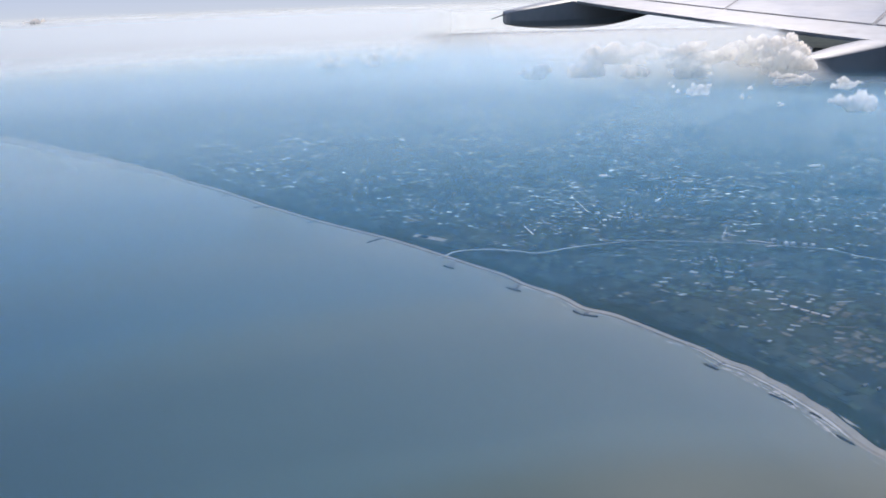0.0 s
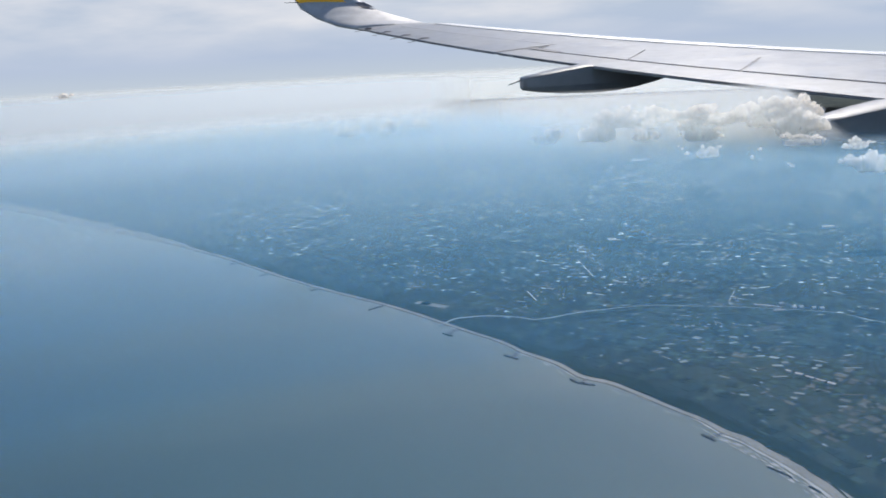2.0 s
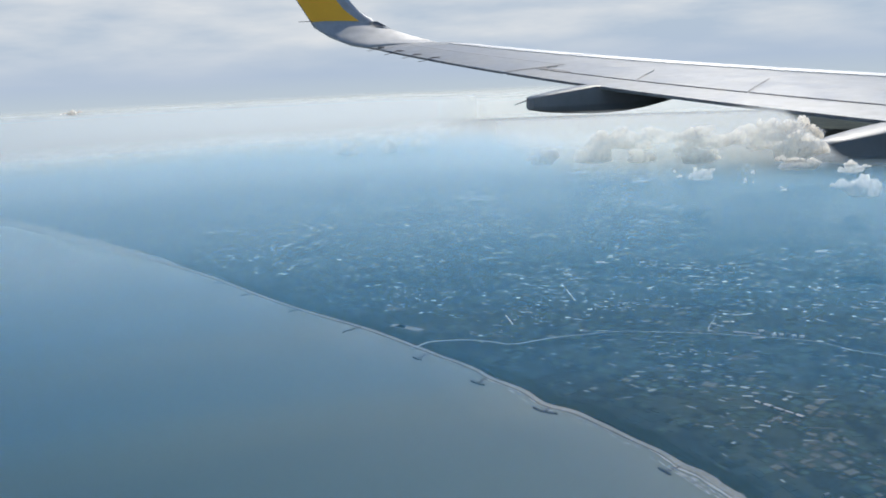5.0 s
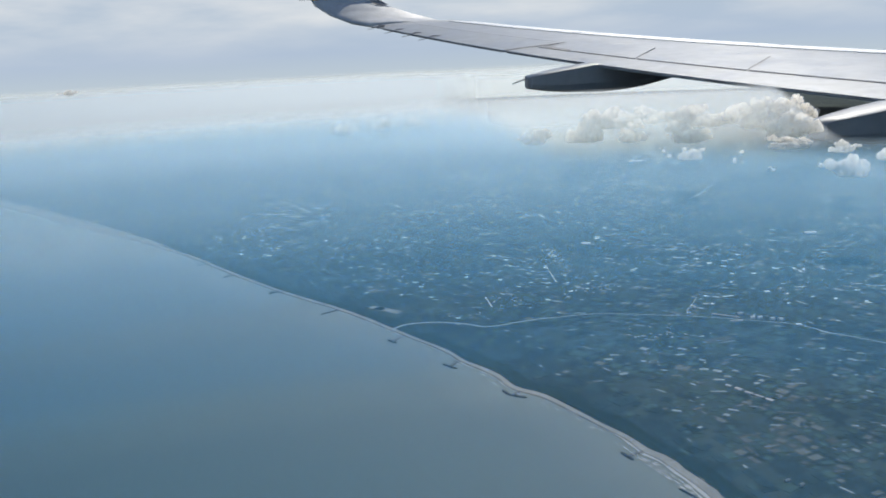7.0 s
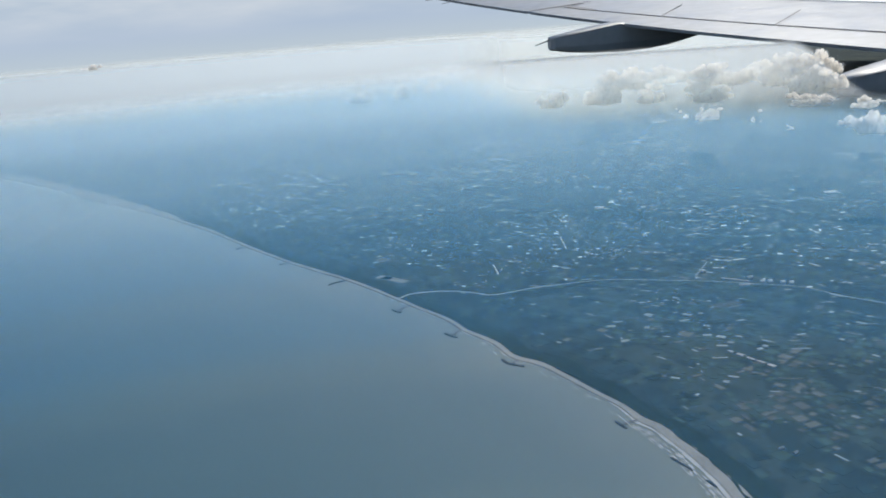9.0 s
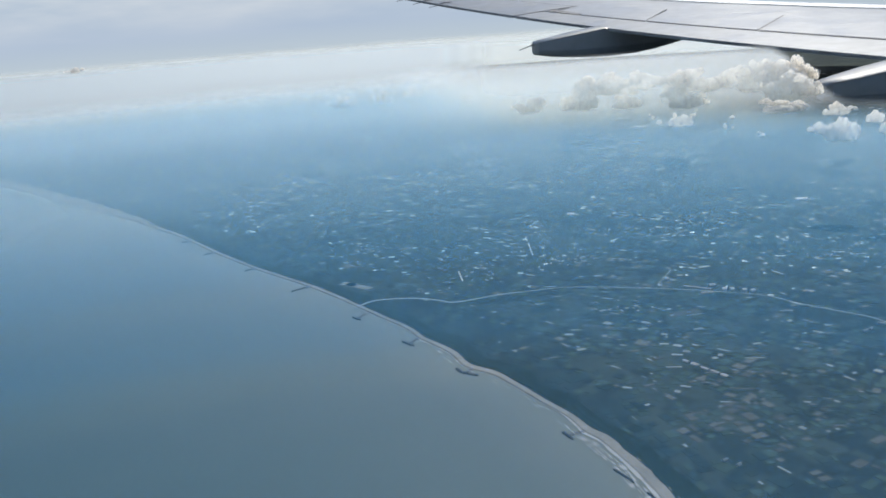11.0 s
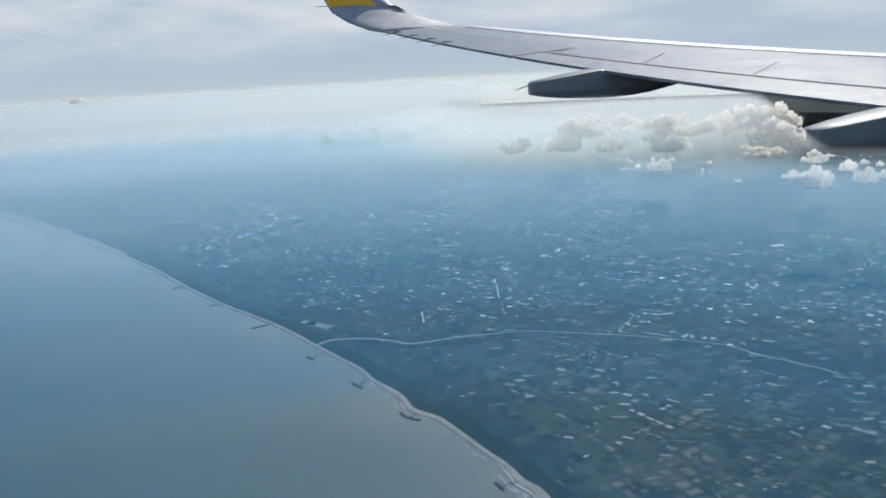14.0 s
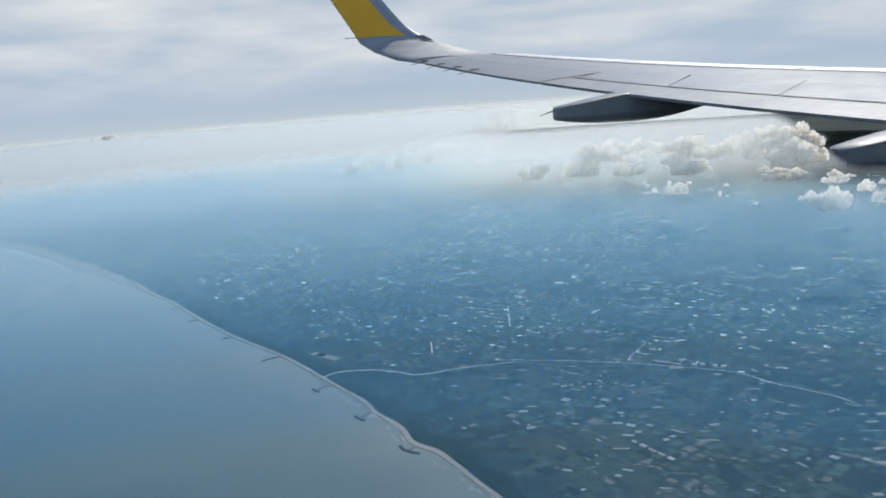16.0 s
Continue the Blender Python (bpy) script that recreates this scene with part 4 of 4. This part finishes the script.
def plan_fields():
    for bx in range(-900, 1700, 62):
        for by in range(380, 2500, 62):
            if bx > 330 + 0.75 * by or bx < -0.75 * by:
                continue
            turn = radians(-54) + noise.noise((bx * 0.004, by * 0.004, 0.3)) * 0.9
            far = math.hypot(bx - 87, by - 31)
            parcels = []
            split(-31, -31, 31, 31, fr, 4.5 + far * 0.0055, parcels)
            ca, sa = math.cos(turn), math.sin(turn)
            for x0, y0, x1, y1 in parcels:
                mx, my = (x0 + x1) / 2, (y0 + y1) / 2
                x, y = bx + mx * ca - my * sa, by + mx * sa + my * ca
                shore = inland(x, y)
                if shore < 14 or y > 2450:
                    continue
                clump = noise.noise((x * 0.011, y * 0.011, 5.0)) + 0.5 * noise.noise((x * 0.035, y * 0.035, 8.0))
                tan = noise.noise((x * 0.006, y * 0.006, 12.0))
                open_ = min(1.0, max(0.0, (shore - 22) / 60))
                light = (0.36 + 0.42 * clump) * open_
                dryness = 0.04 + max(0, 1 - math.hypot(x - 262, (y - 512) * 0.8) / 52) * 0.75 + max(0, 1 - math.hypot(x - 318, y - 560) / 80) * 0.22 + 0.1 * max(0, tan)
                p = fr.random()
                key = "pale" if p < light * 0.25 else "tan" if p < light * 0.25 + dryness * open_ else "green" if p < light + dryness + (0.16 + 0.3 * max(0, 1 - math.hypot(x - 335, y - 550) / 80)) * open_ else "dark" if p < 0.62 else None
                if key is None:
                    continue
                w, h = (x1 - x0) * fr.uniform(0.75, 1.05), (y1 - y0) * fr.uniform(0.75, 1.05)
                if key in ("green", "tan"):
                    w, h = w * fr.uniform(0.55, 1.0), h * fr.uniform(0.45, 1.0)
                if key == "pale":
                    w, h = w * fr.uniform(0.3, 1.0), h * fr.uniform(0.14, 0.5)
                piece = (x, y, w, h, turn + fr.gauss(0, 0.22), 0.56 + 0.08 * fr.random())
                if far < 760 and shore < 320 and key != "dark" and len(NEAR) < 290:
                    NEAR.append((key, piece))
                else:
                    add_piece(key, slab(*piece))


plan_fields()


def house(x, y, w, h, a, z):
    """A small block with a pitched roof."""
    ca, sa = math.cos(a), math.sin(a)
    pts = [(-1, -1, 0), (1, -1, 0), (1, 1, 0), (-1, 1, 0), (-1, -1, 1), (1, -1, 1), (1, 1, 1), (-1, 1, 1), (-1, 0, 1.5), (1, 0, 1.5)]
    verts = [(x + u * w / 2 * ca - v_ * h / 2 * sa, y + u * w / 2 * sa + v_ * h / 2 * ca, 0.4 + k * z) for u, v_, k in pts]
    return verts, [(0, 1, 5, 4), (1, 2, 6, 5), (2, 3, 7, 6), (3, 0, 4, 7), (4, 5, 9, 8), (6, 7, 8, 9), (5, 6, 9), (7, 4, 8)]


def villages():
    for i in range(150):
        x, y = fr.uniform(-700, 1200), fr.uniform(680, 2300)
        if inland(x, y) < 60 or not -0.7 * y < x < 250 + 0.75 * y:
            continue
        for k in range(fr.randint(3, 22)):
            hx, hy = x + fr.gauss(0, 16), y + fr.gauss(0, 10)
            add_piece("roof", house(hx, hy, fr.uniform(1.2, 3.6), fr.uniform(1.0, 2.0), fr.uniform(0, 3.1), fr.uniform(0.5, 1.0)))


villages()


def glass_roofs():
    """Glasshouses and bright plots all over the plain, many dull, few bright; their glints are put into the colour,
    stronger far off.
    """
    for i in range(24000):
        d, a = 500 + 1850 * fr.random() ** 0.85, radians(fr.uniform(-38, 33))
        x, y = MID.x + d * math.sin(a), MID.y + d * math.cos(a)
        shore = inland(x, y)
        if shore < 26 or fr.random() > (d / 1400) ** 0.45 * min(1.0, shore / 110):
            continue
        thick = noise.noise((x * 0.007, y * 0.005, 3.0)) + 0.7 * noise.noise((x * 0.03, y * 0.02, 7.0))
        far_east = max(0.0, min(1.0, (math.degrees(a) - 9) / 8)) * max(0.0, min(1.0, (d - 1050) / 200))
        if fr.random() > (0.34 + 0.8 * thick) * (1 - 0.85 * far_east):
            continue
        grow = 0.45 + d / 1300
        # brighter painted glints take over with distance
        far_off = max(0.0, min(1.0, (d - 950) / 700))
        turn = radians(-8) + noise.noise((x * 0.004, y * 0.004, 0.3)) * 0.5 + fr.gauss(0, 0.25)
        p = fr.random()
        w, h = fr.uniform(1.2, 5.2) * grow, fr.uniform(1.2, 3.6) * grow
        if d < 720:
            w, h = w * 1.7, h * 1.3
        if fr.random() < 0.12:
            w, h = w * 2.2, h * 0.5
        if d < 720:
            add_piece("green" if p < 0.45 else "tan" if p < 0.7 else "pale", slab(x, y, w, h, turn, 0.7))
            continue
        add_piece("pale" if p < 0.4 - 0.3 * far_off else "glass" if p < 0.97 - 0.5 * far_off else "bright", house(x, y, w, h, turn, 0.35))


glass_roofs()
for key, mat, label, cat in (("dark", FIELD_DARK, "dark green crop fields across the plain", "fields"), ("green", FIELD_GREEN, "mid-green crop fields across the plain", "fields"),
                             ("tan", FIELD_TAN, "dry tan soil fields across the plain", "fields"), ("pale", FIELD_PALE, "pale greenhouse roofs and bright plots scattered on the plain", "greenhouses"),
                             ("bright", GLASS_FAR_GLINT, "bright glasshouses far out on the plain", "glasshouses"), ("glass", GLASS_GLINT, "rows of bright glasshouses scattered over the plain", "glasshouses"),
                             ("roof", ROOF, "pale roofs of scattered villages and farms", "village")):
    thing({"roof": "village", "pale": "greenhouses", "glass": "glasshouses", "bright": "glasshouses"}.get(key, key + "_fields"), *FIELDS[key], mat, label, cat, kind="stuff")


# ---- single buildings beside the canal ----
def shed(name, x, y, w, h, a, z, label, cat="building", mat=None):
    mat = mat or ROOF
    v_, f_ = house(0, 0, w, h, 0, z)
    ob = tagged(new(name), label, cat, "")
    ob.matrix_world = Matrix.Translation((x, y, 0.45)) @ Matrix.Rotation(a, 4, "Z")
    v_ = [(p[0], p[1], p[2] - 0.42) for p in v_]
    part("wall", [v_[i] for i in range(8)], f_[:4], mat, ob)
    lift = [(p[0] * 1.06, p[1] * 1.06, p[2] + 0.02) for p in (v_[4], v_[5], v_[6], v_[7], v_[8], v_[9])]
    part("roof", lift, [(0, 1, 5, 4), (2, 3, 4, 5), (1, 2, 5), (3, 0, 4)], mat, ob)
    return ob


for x, y in ((304, 733), (310, 733), (319, 729), (325, 727)):
    tagged(shed("warehouse", x, y, 3.4, 3.4, 0.2, 1.6, "square pale warehouse beside the canal", mat=HALL_ROOF), group="warehouses by the canal")
shed("long_shed", 284, 741, 22, 2.8, -0.5, 1.0, "long low pale shed beside the canal")
shed("long_shed", 289, 727, 10, 2.6, 0.05, 1.0, "low pale shed at the canal's bank")
shed("factory", 296, 743, 5, 4, 0.3, 2.0, "pale factory block beside the canal")
shed("warehouse", 263, 766, 5, 3, 1.0, 1.4, "pale warehouse at the side canal")
shed("farm_building", 378, 633, 5, 2.0, 0.6, 1.2, "white farm building among fields")
shed("farm_building", 383, 636, 4, 1.6, 0.9, 1.2, "white farm building among fields")
shed("farm_building", 245, 460, 3, 1.6, 0.4, 1.2, "small white farm building near the coast")
shed("farm_building", 251, 455, 3, 1.6, 0.7, 1.2, "small white farm building near the coast")
shed("long_shed", 396, 644, 10, 1.8, -0.5, 1.0, "long pale shed at the canal's end")
for x, y, w, h in ((248, 591, 4, 2.4), (253, 585, 5, 3.4), (258, 578, 6, 2.6), (263, 572, 6, 2.4), (268, 566, 5, 3.2)):
    tagged(shed("greenhouse", x, y, w, h, radians(-50), 0.8, "long pale greenhouse in a row of several"), group="greenhouse row")
for x, y, w, h, a in ((195, 1019, 9, 7, 0.0), (455, 1036, 13, 7, 0.1), (354, 1668, 27, 14, -0.2)):
    shed("hall", x, y, w, h, a, 1.5, "large white hall on the plain", mat=HALL_ROOF)

pale_v, pale_f = slab(0, 0, 34, 9, 0, 0.62)
for x, y, a, w in ((264, 684, 0.38, 0.8), (-10, 786, -0.6, 0.9), (-20, 793, -0.5, 0.5)):
    ob = thing("bare_plot", [(p[0] * w, p[1], p[2] + 0.05) for p in pale_v], pale_f, FIELD_TAN if y < 700 else FIELD_PALE, "long bare pale plot of land", "field")
    ob.matrix_world = Matrix.Translation((x, y, 0)) @ Matrix.Rotation(a, 4, "Z")

# ---- nearest fields, piece by piece ----
unit_v, unit_f = slab(0, 0, 1, 1, 0, 1)
unit = {k: mesh_of("field", [(p[0], p[1], 0.0 if p[2] < 0.5 else 1.0) for p in unit_v], unit_f, m) for k, m in (("green", FIELD_GREEN), ("tan", FIELD_TAN), ("pale", FIELD_PALE))}
for key, (x, y, w, h, a, z) in NEAR:
    ob = new("field", unit[key])
    ob.matrix_basis = Matrix.LocRotScale((x, y, 0.4), Euler((0, 0, a)), (w, h, z - 0.4))
    ob.parent = ground
